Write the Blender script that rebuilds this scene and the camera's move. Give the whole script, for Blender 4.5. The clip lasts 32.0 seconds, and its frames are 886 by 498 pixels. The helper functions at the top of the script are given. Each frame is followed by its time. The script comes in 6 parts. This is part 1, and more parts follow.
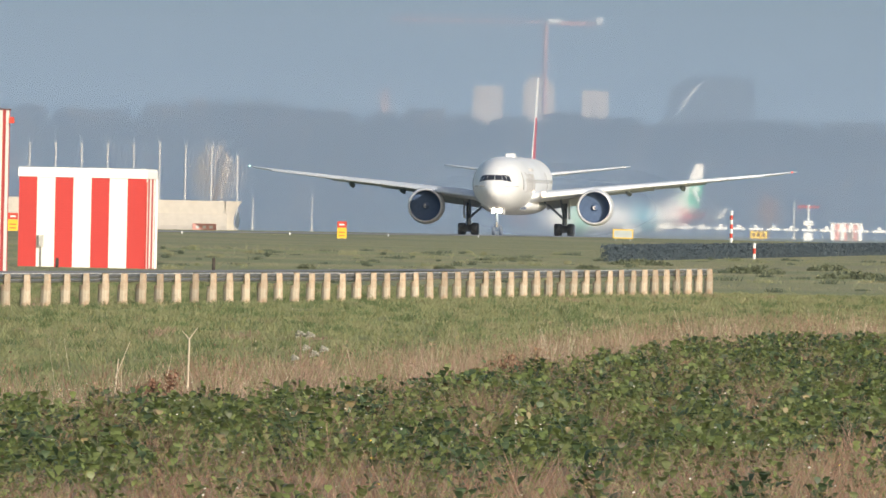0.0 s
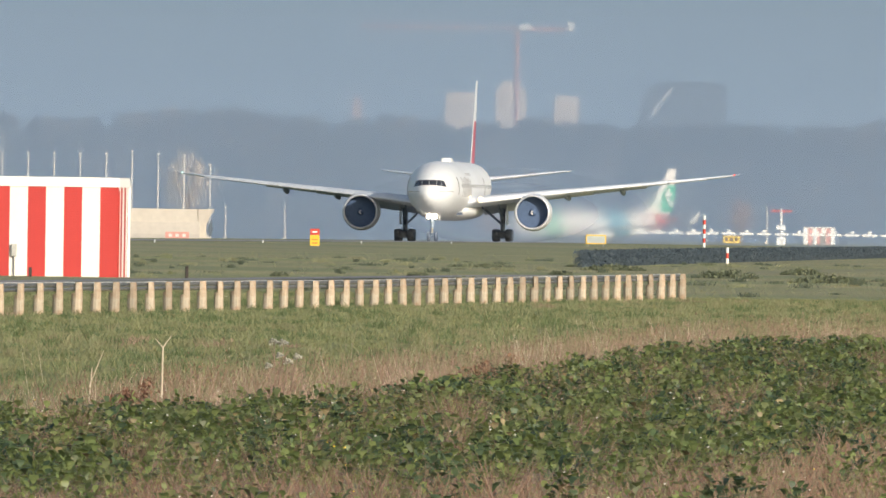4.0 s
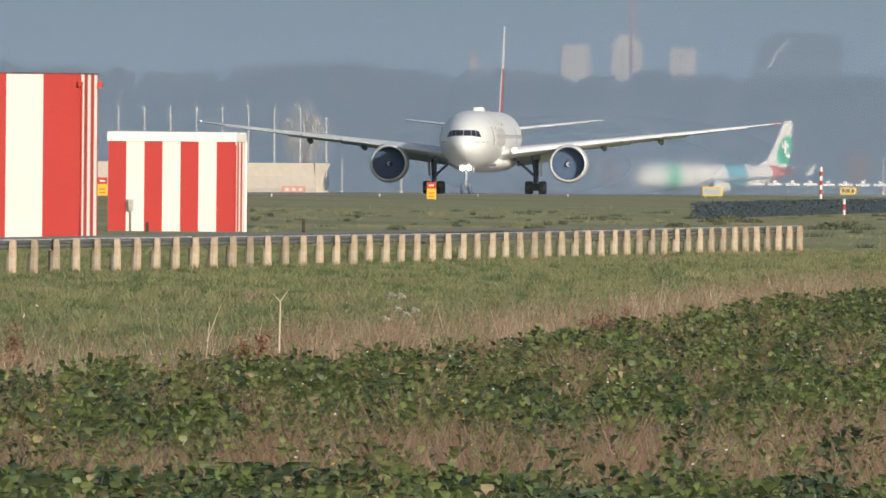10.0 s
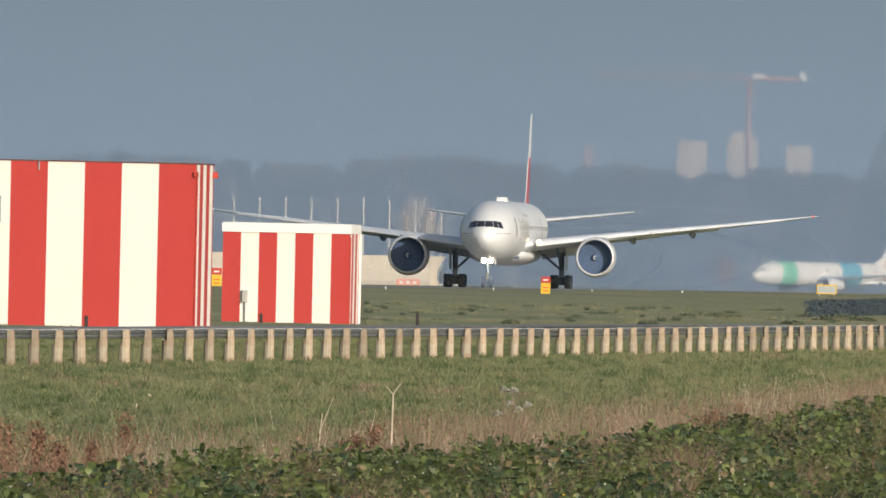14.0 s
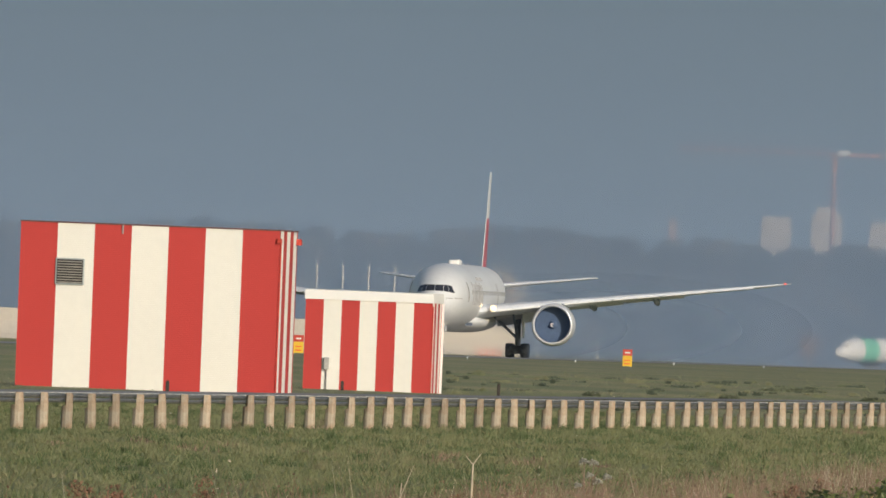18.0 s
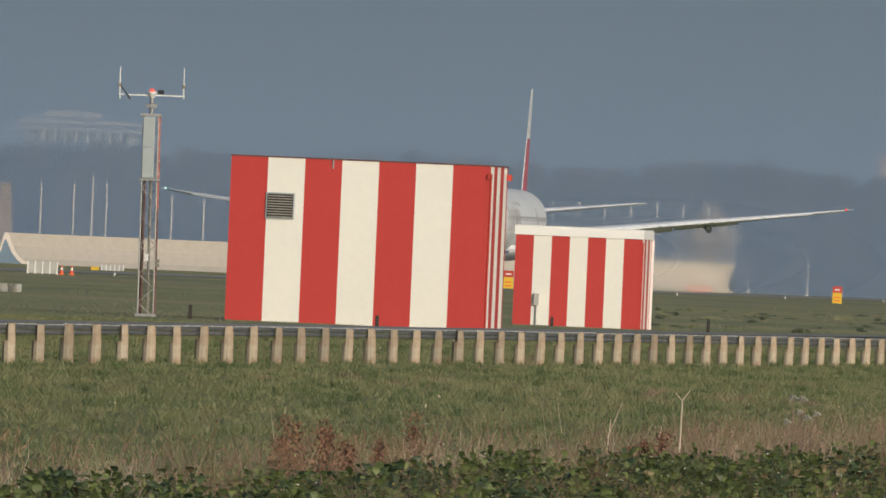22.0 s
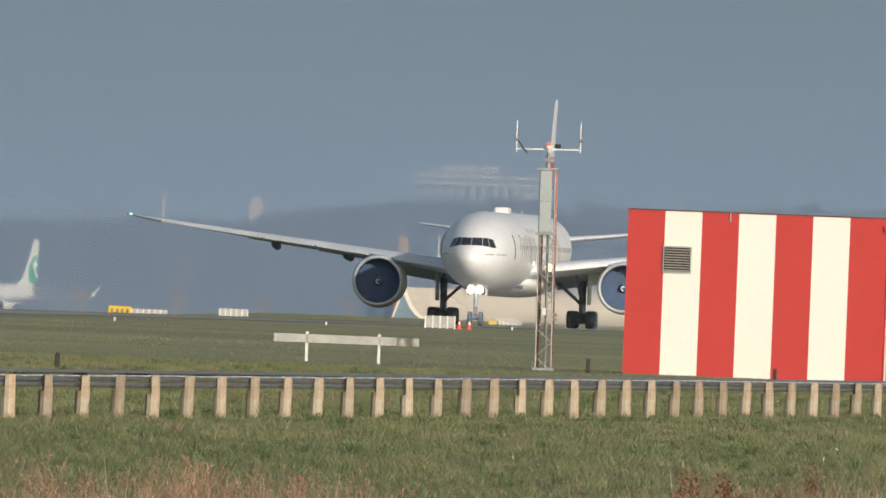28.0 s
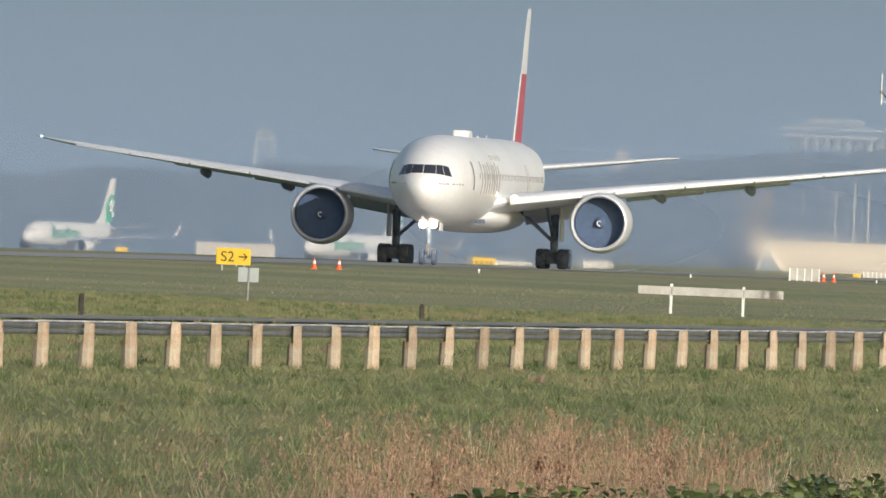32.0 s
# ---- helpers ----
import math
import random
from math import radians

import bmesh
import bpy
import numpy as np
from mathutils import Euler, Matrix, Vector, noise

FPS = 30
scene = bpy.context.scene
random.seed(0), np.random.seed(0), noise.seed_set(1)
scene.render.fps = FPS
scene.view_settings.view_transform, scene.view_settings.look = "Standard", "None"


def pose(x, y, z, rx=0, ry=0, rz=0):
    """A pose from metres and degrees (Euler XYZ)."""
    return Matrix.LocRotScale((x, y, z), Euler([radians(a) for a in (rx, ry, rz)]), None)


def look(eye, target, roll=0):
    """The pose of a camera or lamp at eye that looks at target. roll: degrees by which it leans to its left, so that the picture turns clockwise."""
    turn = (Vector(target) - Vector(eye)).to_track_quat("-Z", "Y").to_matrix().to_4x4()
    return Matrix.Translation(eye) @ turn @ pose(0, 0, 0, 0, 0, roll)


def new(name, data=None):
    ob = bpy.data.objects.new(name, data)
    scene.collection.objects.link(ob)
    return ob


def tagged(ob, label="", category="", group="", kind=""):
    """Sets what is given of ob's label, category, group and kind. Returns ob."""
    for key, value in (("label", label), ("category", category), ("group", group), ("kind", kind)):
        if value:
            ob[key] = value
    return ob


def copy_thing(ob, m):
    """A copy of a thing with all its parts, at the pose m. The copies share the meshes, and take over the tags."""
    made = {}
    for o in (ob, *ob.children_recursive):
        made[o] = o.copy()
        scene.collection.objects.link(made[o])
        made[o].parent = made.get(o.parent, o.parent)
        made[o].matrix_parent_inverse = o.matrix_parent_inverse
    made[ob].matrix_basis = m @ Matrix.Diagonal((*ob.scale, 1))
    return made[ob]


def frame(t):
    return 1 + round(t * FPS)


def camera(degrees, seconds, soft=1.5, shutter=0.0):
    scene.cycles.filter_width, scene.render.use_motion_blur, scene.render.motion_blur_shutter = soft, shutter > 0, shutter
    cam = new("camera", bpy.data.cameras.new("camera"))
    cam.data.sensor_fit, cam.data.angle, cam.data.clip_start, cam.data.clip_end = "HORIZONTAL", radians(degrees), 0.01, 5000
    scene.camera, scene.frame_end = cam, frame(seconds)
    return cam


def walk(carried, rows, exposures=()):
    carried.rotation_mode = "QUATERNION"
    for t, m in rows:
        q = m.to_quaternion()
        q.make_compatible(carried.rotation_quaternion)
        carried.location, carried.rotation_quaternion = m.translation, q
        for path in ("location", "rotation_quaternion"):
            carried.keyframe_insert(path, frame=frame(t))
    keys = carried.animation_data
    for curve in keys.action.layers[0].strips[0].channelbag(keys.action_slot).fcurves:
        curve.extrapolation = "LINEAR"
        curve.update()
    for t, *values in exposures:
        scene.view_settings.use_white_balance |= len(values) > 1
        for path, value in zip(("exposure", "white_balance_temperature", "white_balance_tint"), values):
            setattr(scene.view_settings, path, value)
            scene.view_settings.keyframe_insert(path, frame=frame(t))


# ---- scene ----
# ---- camera: one long lens on a tripod, panning ----
F = 50000.0                      # focal length over picture width scale used for bearings
EYE = (0.0, 0.0, 2.3)
cam = camera(1.7966, 32.0, soft=1.6)
PATH = [(0, 5.2, -54.6, 1.22), (0.5, 43.2, -106.5, 1.31), (1, 86.6, -108.5, 1.17), (1.5, 56.1, -106.7, 1.02), (2, 23.3, -47.9, 1.01), (2.5, 41.0, -55.4, 0.93), (4.5, 43.1, -24.5, 0.83), (5, 22.1, -7.5, 0.82), (5.5, -16.8, -8.2, 0.85), (6, 3.8, -1.3, 0.65), (6.5, 9.2, 39.0, 0.49), (7, 38.9, 15.3, 0.61), (7.5, 25.8, 13.2, 0.50), (8, -10.6, 50.5, 0.24), (8.5, -46.9, 78.9, 0.32), (9, 4.6, 96.2, 0.58), (9.5, -92.5, 56.4, 0.45), (10, -153.0, -127.6, 0.54), (10.5, -107.7, -36.1, 0.82), (11, -124.5, 129.1, 0.75), (11.5, -69.5, 175.1, 0.66), (12, -131.5, 158.8, 0.87), (12.5, -167.2, 79.0, 0.96), (13, -229.8, 44.8, 0.84), (13.5, -326.5, 28.9, 1.05), (15.5, -338.0, 75.8, 1.55), (16, -518.2, 17.5, 1.84), (16.5, -454.3, 75.4, 1.96), (17, -506.8, 62.1, 2.00), (17.5, -493.5, 112.6, 1.99), (18, -508.1, 155.4, 2.24), (18.5, -546.7, 112.9, 2.16), (19, -508.9, 74.4, 2.11), (19.5, -549.8, 61.9, 2.08), (20, -666.6, 107.1, 2.05), (20.5, -791.0, 58.3, 2.28), (21, -834.2, 142.9, 2.20), (21.5, -841.5, 58.4, 2.22), (22, -875.0, 26.4, 2.50), (22.5, -920.8, 24.1, 2.42), (23, -1052.0, 51.0, 2.37), (23.5, -1054.3, 77.0, 2.38), (24, -1115.3, 56.4, 2.34), (24.5, -1109.8, 66.7, 2.35), (25, -1157.9, 52.6, 2.03), (25.5, -1221.4, 45.9, 1.87), (27.5, -1469.3, 68.2, 2.07), (28, -1581.9, 92.1, 2.28), (28.5, -1683.6, 37.8, 1.93), (29, -1716.7, 87.7, 1.85), (29.5, -1825.9, 84.8, 2.28), (30, -1898.0, 127.5, 2.25), (30.5, -1928.8, 158.9, 2.48), (31, -1944.9, 135.0, 2.44), (31.5, -2120.0, -8.9, 2.44), (32, -2224.0, -18.9, 2.45)]
walk(cam, [(t, look(EYE, (u / 50.0, 1000.0, 2.3 + v / 50.0), r)) for t, u, v, r in PATH],
     exposures=[(0, 0.0), (2, 0.03), (5, -0.12), (7, -0.13), (8, -0.24), (9, -0.24), (10, -0.33), (11, -0.18), (12, -0.36), (16, -0.46), (17, -0.64), (18, -0.70), (20, -0.70), (22, -0.88), (24, -0.84), (25, -0.86), (28, -0.50), (30, -0.42), (31, -0.42), (32, -0.26)])

# ---- world and sun ----
SUN_TO = Vector((0.545, -0.785, 0.295)).normalized()
world = bpy.data.worlds.new("world")
scene.world = world
world.use_nodes = True
wn = world.node_tree.nodes
sky = wn.new("ShaderNodeTexSky")
sky.sky_type = "NISHITA"
sky.sun_disc = False
sky.sun_elevation = math.asin(SUN_TO.z)
sky.sun_rotation = math.atan2(SUN_TO.x, SUN_TO.y)
sky.dust_density = 3.0
wn["Background"].inputs[1].default_value = 0.13
world.node_tree.links.new(sky.outputs[0], wn["Background"].inputs[0])
sun = new("sun", bpy.data.lights.new("sun", "SUN"))
sun.data.energy = 4.0
sun.data.angle = radians(0.6)
sun.data.color = (1.0, 0.94, 0.85)
sun.matrix_world = look((0, 0, 0), tuple(-SUN_TO))


# ---- materials ----
def material(name, color, rough=0.6, metal=0.0, vary=0.12, scale=1.0, bump=0.0, island=0.0, alt=None, obj_vary=0.0, gloss=0.5):
    """Two scales of noise on one base colour; alt: a second colour for patches."""
    m = bpy.data.materials.new(name)
    m.use_nodes = True
    nt = m.node_tree
    n, l = nt.nodes, nt.links
    b = n["Principled BSDF"]
    b.inputs["Roughness"].default_value = rough
    b.inputs["Metallic"].default_value = metal
    b.inputs["Specular IOR Level"].default_value = gloss
    tc = n.new("ShaderNodeTexCoord")
    big, fine = n.new("ShaderNodeTexNoise"), n.new("ShaderNodeTexNoise")
    big.inputs["Scale"].default_value, fine.inputs["Scale"].default_value = scale, scale * 11
    for x in (big, fine):
        x.inputs["Detail"].default_value = 4
        l.new(tc.outputs["Object"], x.inputs["Vector"])
    mix = n.new("ShaderNodeMix")
    mix.data_type = "RGBA"
    c2 = alt if alt else tuple(c * (1 - vary * 2) for c in color)
    mix.inputs[6].default_value = (*color, 1)
    mix.inputs[7].default_value = (*c2, 1)
    ramp = n.new("ShaderNodeMapRange")
    ramp.inputs[1].default_value, ramp.inputs[2].default_value = 0.38, 0.68
    l.new(big.outputs["Fac"], ramp.inputs[0])
    l.new(ramp.outputs[0], mix.inputs[0])
    val = n.new("ShaderNodeMapRange")
    val.inputs[1].default_value, val.inputs[2].default_value = 0.3, 0.7
    val.inputs[3].default_value, val.inputs[4].default_value = 1 - vary, 1 + vary
    l.new(fine.outputs["Fac"], val.inputs[0])
    hsv = n.new("ShaderNodeHueSaturation")
    l.new(mix.outputs[2], hsv.inputs["Color"])
    last = val.outputs[0]
    if island or obj_vary:
        src = n.new("ShaderNodeNewGeometry").outputs["Random Per Island"] if island else n.new("ShaderNodeObjectInfo").outputs["Random"]
        amt = island or obj_vary
        r = n.new("ShaderNodeMapRange")
        r.inputs[3].default_value, r.inputs[4].default_value = 1 - amt, 1 + amt
        l.new(src, r.inputs[0])
        mul = n.new("ShaderNodeMath")
        mul.operation = "MULTIPLY"
        l.new(last, mul.inputs[0])
        l.new(r.outputs[0], mul.inputs[1])
        last = mul.outputs[0]
    l.new(last, hsv.inputs["Value"])
    l.new(hsv.outputs[0], b.inputs["Base Color"])
    if bump:
        bp = n.new("ShaderNodeBump")
        bp.inputs["Strength"].default_value = bump
        bp.inputs["Distance"].default_value = 0.02
        l.new(fine.outputs["Fac"], bp.inputs["Height"])
        l.new(bp.outputs[0], b.inputs["Normal"])
    return m


def glow(name, color, strength):
    m = bpy.data.materials.new(name)
    m.use_nodes = True
    b = m.node_tree.nodes["Principled BSDF"]
    b.inputs["Base Color"].default_value = (*color, 1)
    b.inputs["Emission Color"].default_value = (*color, 1)
    b.inputs["Emission Strength"].default_value = strength
    return m


def painted_brick(name, color):
    m = material(name, color, 0.55, 0, 0.014, 0.35, 0.0)
    n, l = m.node_tree.nodes, m.node_tree.links
    tc, mp, br, bp = (n.new("ShaderNode" + k) for k in ("TexCoord", "Mapping", "TexBrick", "Bump"))
    mp.inputs["Rotation"].default_value = (radians(90), 0, 0)
    br.inputs["Scale"].default_value = 1.0
    br.inputs["Brick Width"].default_value, br.inputs["Row Height"].default_value = 0.22, 0.0675
    br.inputs["Mortar Size"].default_value = 0.012
    l.new(tc.outputs["Object"], mp.inputs[0])
    l.new(mp.outputs[0], br.inputs["Vector"])
    bp.inputs["Strength"].default_value, bp.inputs["Distance"].default_value = 0.5, 0.006
    bp.invert = True
    l.new(br.outputs["Fac"], bp.inputs["Height"])
    l.new(bp.outputs[0], n["Principled BSDF"].inputs["Normal"])
    return m


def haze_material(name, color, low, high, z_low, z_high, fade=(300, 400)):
    """Thin mist painted on a flat sheet: partly clear, partly a pale scattering surface, thinning with height."""
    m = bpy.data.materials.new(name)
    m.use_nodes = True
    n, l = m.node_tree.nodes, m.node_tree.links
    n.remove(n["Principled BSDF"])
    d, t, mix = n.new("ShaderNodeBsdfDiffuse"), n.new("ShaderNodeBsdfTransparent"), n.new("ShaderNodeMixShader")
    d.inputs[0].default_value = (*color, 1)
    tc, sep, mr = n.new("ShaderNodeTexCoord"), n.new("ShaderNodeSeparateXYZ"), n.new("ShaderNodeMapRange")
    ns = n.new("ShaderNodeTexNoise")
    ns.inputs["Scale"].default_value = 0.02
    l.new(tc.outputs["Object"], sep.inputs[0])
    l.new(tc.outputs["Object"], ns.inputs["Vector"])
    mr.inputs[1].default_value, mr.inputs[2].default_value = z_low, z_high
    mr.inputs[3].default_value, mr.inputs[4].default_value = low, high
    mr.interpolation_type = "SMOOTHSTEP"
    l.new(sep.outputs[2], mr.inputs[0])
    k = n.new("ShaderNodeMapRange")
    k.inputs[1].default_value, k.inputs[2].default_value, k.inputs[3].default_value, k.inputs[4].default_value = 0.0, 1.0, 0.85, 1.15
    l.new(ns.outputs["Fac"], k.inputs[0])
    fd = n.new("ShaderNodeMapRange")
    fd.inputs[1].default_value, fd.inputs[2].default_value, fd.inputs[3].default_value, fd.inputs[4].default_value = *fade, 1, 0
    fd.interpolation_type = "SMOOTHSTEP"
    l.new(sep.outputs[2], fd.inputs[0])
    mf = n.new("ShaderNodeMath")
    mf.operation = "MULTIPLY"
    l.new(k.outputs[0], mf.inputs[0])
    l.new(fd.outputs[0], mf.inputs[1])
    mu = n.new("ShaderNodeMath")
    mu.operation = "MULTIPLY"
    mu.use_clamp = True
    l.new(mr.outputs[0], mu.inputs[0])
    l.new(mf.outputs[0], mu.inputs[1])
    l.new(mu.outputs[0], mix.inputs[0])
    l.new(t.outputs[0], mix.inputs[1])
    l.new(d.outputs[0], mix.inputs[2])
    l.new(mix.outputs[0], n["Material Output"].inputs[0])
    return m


RED = painted_brick("red_painted_brick", (0.56, 0.053, 0.047))
CREAM = painted_brick("white_painted_brick", (0.91, 0.90, 0.835))
RED_PAINT = material("red_paint", (0.55, 0.06, 0.04), 0.5, 0, 0.06, 2)
WHITE_PAINT = material("white_paint", (0.82, 0.82, 0.80), 0.45, 0, 0.05, 1)
LOUVRE = material("grey_louvre_slat", (0.40, 0.38, 0.34), 0.5, 0.1, 0.1, 4)
TRIM = material("bright_white_trim", (0.94, 0.94, 0.92), 0.45, 0, 0.01, 1)
DARK_SLAT = material("dark_metal_slat", (0.24, 0.23, 0.20), 0.5, 0.2, 0.15, 4)
WEATHERED = material("weathered_white_board", (0.50, 0.50, 0.47), 0.7, 0, 0.12, 1.5)
GREY_METAL = material("galvanised_metal", (0.42, 0.43, 0.44), 0.45, 0.6, 0.15, 3)
GREY_BOX = material("light_grey_sheet", (0.40, 0.45, 0.46), 0.5, 0.0, 0.06, 1.5)
# Red is paled in the colour itself, to look faint through haze.
HAZED_RED = material("haze_paled_red_steel", (0.64, 0.33, 0.29), 0.7, 0, 0.1, 1)
PALEGREEN = material("green_titles", (0.05, 0.25, 0.19), 0.5, 0, 0.06, 1)
RUST_RED = material("faded_red_steel", (0.42, 0.20, 0.16), 0.6, 0.1, 0.2, 3)
WOOD = material("pale_peeled_wood", (0.44, 0.385, 0.30), 0.8, 0, 0.16, 4.0, 0.5, obj_vary=0.24, alt=(0.34, 0.225, 0.145))
RAILWOOD = material("dark_grey_rail", (0.095, 0.105, 0.130), 0.35, 0.2, 0.3, 2.5, 0.3, alt=(0.22, 0.23, 0.26))
RAILGLINT = material("painted_rail_highlight", (0.72, 0.72, 0.72), 0.5, 0.0, 0.3, 0.8)
BOLLARD = material("dark_weathered_post", (0.055, 0.045, 0.04), 0.8, 0, 0.25, 5)
YELLOW = material("yellow_sign_face", (0.80, 0.52, 0.04), 0.5, 0, 0.05, 1)
BLACK = material("black_print", (0.02, 0.02, 0.02), 0.6, 0, 0.05, 1)
ORANGE = material("orange_plastic", (0.85, 0.13, 0.04), 0.5, 0, 0.06, 3)
SKIN = material("white_aircraft_paint", (0.77, 0.79, 0.81), 0.33, 0.0, 0.035, 0.25)
# Duller white for the far jets, with haze put into the paint.
JETSKIN = material("white_jet_paint", (0.62, 0.62, 0.61), 0.4, 0.0, 0.04, 0.25)
# Wing grey is raised and blued for haze and bounced light beneath.
WINGGREY = material("light_grey_wing_skin", (0.72, 0.76, 0.81), 0.5, 0.0, 0.07, 0.3)
DULLWING = material("dull_grey_wing", (0.36, 0.40, 0.46), 0.5, 0, 0.07, 0.3)
BRIGHT = material("bare_bright_metal", (0.78, 0.78, 0.78), 0.22, 0.9, 0.05, 1)
LIP = material("bright_intake_lip", (0.70, 0.72, 0.75), 0.4, 0.2, 0.04, 1)
NACELLE = material("pale_nacelle_paint", (0.58, 0.61, 0.65), 0.35, 0, 0.05, 0.6)
# Tyre, gear and fan colours are paled blue to stand in for haze.
TYRE = material("haze_blued_tyre_rubber", (0.130, 0.165, 0.235), 0.8, 0, 0.2, 4)
GEAR = material("haze_blued_gear_steel", (0.29, 0.355, 0.46), 0.5, 0.1, 0.2, 2)
FANDARK = material("haze_blued_fan_blade", (0.108, 0.158, 0.262), 0.8, 0.0, 0.05, 3, gloss=0.08)
GLASS = material("dark_cockpit_glass", (0.04, 0.045, 0.06), 0.12, 0.0, 0.05, 1)
CABIN = material("grey_cabin_window", (0.30, 0.31, 0.32), 0.3, 0, 0.05, 1)
FINRED = material("red_fin_paint", (0.53, 0.095, 0.135), 0.35, 0, 0.05, 0.4)
TITLE = material("grey_titles", (0.25, 0.24, 0.24), 0.45, 0, 0.08, 1)
PALETITLE = material("soft_grey_titles", (0.40, 0.40, 0.41), 0.45, 0, 0.08, 1)
GREEN = material("green_tail_paint", (0.06, 0.40, 0.27), 0.4, 0, 0.05, 0.5)
# Soft green, soft red and teal jet bands carry haze in their colour.
SOFTGREEN = material("haze_paled_green_paint", (0.16, 0.46, 0.33), 0.5, 0, 0.05, 0.5)
SOFTRED = material("haze_paled_red_paint", (0.55, 0.16, 0.16), 0.5, 0, 0.05, 0.5)
TEAL = material("haze_paled_teal_paint", (0.13, 0.34, 0.45), 0.4, 0, 0.05, 0.5)
CONCRETE = material("pale_concrete", (0.53, 0.49, 0.43), 0.8, 0, 0.05, 0.15, alt=(0.475, 0.44, 0.39))
BROWNCONCRETE = material("weathered_brown_concrete", (0.30, 0.255, 0.225), 0.85, 0, 0.12, 0.3)
# Runway colour is raised so sunlight bounces up under the airliner.
ASPHALT = material("pale_runway_surface", (0.29, 0.30, 0.315), 0.85, 0, 0.15, 0.05, alt=(0.34, 0.335, 0.325))
LANE = material("pale_worn_asphalt", (0.27, 0.27, 0.27), 0.85, 0, 0.12, 0.2)
TUFT = material("airfield_grass_tuft", (0.174, 0.198, 0.104), 0.8, 0, 0.04, 0.012, island=0.03, alt=(0.238, 0.230, 0.134))
DARKTUFT = material("dark_airfield_weed", (0.088, 0.112, 0.076), 0.85, 0, 0.1, 0.5, island=0.15)
BUSH = material("dark_bramble_leaf", (0.125, 0.145, 0.085), 0.7, 0, 0.15, 1, island=0.2)
# Hedge colour is turned slate blue in place of haze before it.
HEDGE = material("dark_hazy_hedge_leaf", (0.074, 0.098, 0.118), 0.9, 0, 0.10, 1, island=0.05, gloss=0.1)
def leafy(m, share, color):
    """Lets part of the light through, as thin leaves do."""
    n, l = m.node_tree.nodes, m.node_tree.links
    tr, mx = n.new("ShaderNodeBsdfTranslucent"), n.new("ShaderNodeMixShader")
    tr.inputs[0].default_value = (*color, 1)
    mx.inputs[0].default_value = share
    l.new(n["Principled BSDF"].outputs[0], mx.inputs[1])
    l.new(tr.outputs[0], mx.inputs[2])
    l.new(mx.outputs[0], n["Material Output"].inputs[0])
    return m


BEET = leafy(material("beet_leaf", (0.168, 0.228, 0.080), 0.45, 0, 0.2, 1.2, island=0.55, alt=(0.205, 0.236, 0.085)), 0.5, (0.22, 0.27, 0.08))
BEETDARK = leafy(material("dark_beet_leaf", (0.088, 0.132, 0.060), 0.5, 0, 0.2, 1.5, island=0.4), 0.3, (0.08, 0.14, 0.06))
BEETPALE = leafy(material("pale_beet_leaf", (0.205, 0.240, 0.105), 0.5, 0, 0.2, 1.5, island=0.4), 0.5, (0.28, 0.31, 0.09))
BEETDRY = material("yellowed_beet_leaf", (0.20, 0.165, 0.085), 0.6, 0, 0.2, 3, island=0.5)
STRAW = material("dry_stalk", (0.275, 0.190, 0.145), 0.8, 0, 0.2, 1, island=0.5)
PALESTALK = material("bleached_stalk", (0.60, 0.51, 0.40), 0.8, 0, 0.15, 1, island=0.3)
PINKSTALK = material("pinkish_dry_grass", (0.34, 0.240, 0.185), 0.8, 0, 0.15, 1, island=0.3)
DOCK = material("dark_russet_seed", (0.25, 0.135, 0.088), 0.9, 0, 0.2, 2, island=0.4)
PLUME = material("pinkish_brown_plume", (0.37, 0.245, 0.165), 0.85, 0, 0.2, 1, island=0.4)
FLOWER = material("dull_white_bloom", (0.62, 0.60, 0.52), 0.7, 0, 0.1, 2)
YELLOWBLOOM = material("yellow_bloom", (0.70, 0.50, 0.05), 0.7, 0, 0.1, 2)
RUSSET = material("russet_dock", (0.215, 0.125, 0.085), 0.85, 0, 0.2, 1, island=0.4)
BLADE = material("grass_blade", (0.146, 0.170, 0.076), 0.6, 0, 0.15, 0.5, island=0.25, alt=(0.192, 0.196, 0.098))
LUSH = material("lush_grass_blade", (0.082, 0.122, 0.044), 0.6, 0, 0.15, 0.5, island=0.3)
PALEBLADE = material("pale_grass_blade", (0.220, 0.212, 0.115), 0.65, 0, 0.15, 0.5, island=0.3)
TURF = material("mossy_turf", (0.120, 0.150, 0.040), 0.9, 0, 0.2, 0.6, 0.2, alt=(0.165, 0.165, 0.060))
SOIL = material("brown_soil", (0.17, 0.125, 0.085), 0.9, 0, 0.25, 1.5, 0.3)
TREE = material("autumn_wood_foliage", (0.028, 0.032, 0.026), 0.8, 0, 0.15, 0.07, island=0.20, alt=(0.190, 0.145, 0.100))
PALEBARK = material("pale_bark", (0.34, 0.27, 0.21), 0.9, 0, 0.2, 1)
PALETWIG = material("bleached_twig", (0.60, 0.53, 0.46), 0.9, 0, 0.15, 1, island=0.25)
RUSTLEAF = material("rusty_leaf", (0.44, 0.32, 0.30), 0.9, 0, 0.2, 1, island=0.3)
BARK = material("bark", (0.06, 0.05, 0.04), 0.9, 0, 0.2, 1)
TOWERWALL = material("pale_tower_cladding", (0.68, 0.57, 0.48), 0.7, 0, 0.08, 0.3)
TERRACOTTA = material("pale_orange_brick", (0.56, 0.38, 0.32), 0.8, 0, 0.08, 0.3)
# Window colour is paled towards the cladding, as if through haze.
TOWERGLASS = material("hazy_tower_window", (0.44, 0.39, 0.35), 0.4, 0, 0.05, 1)
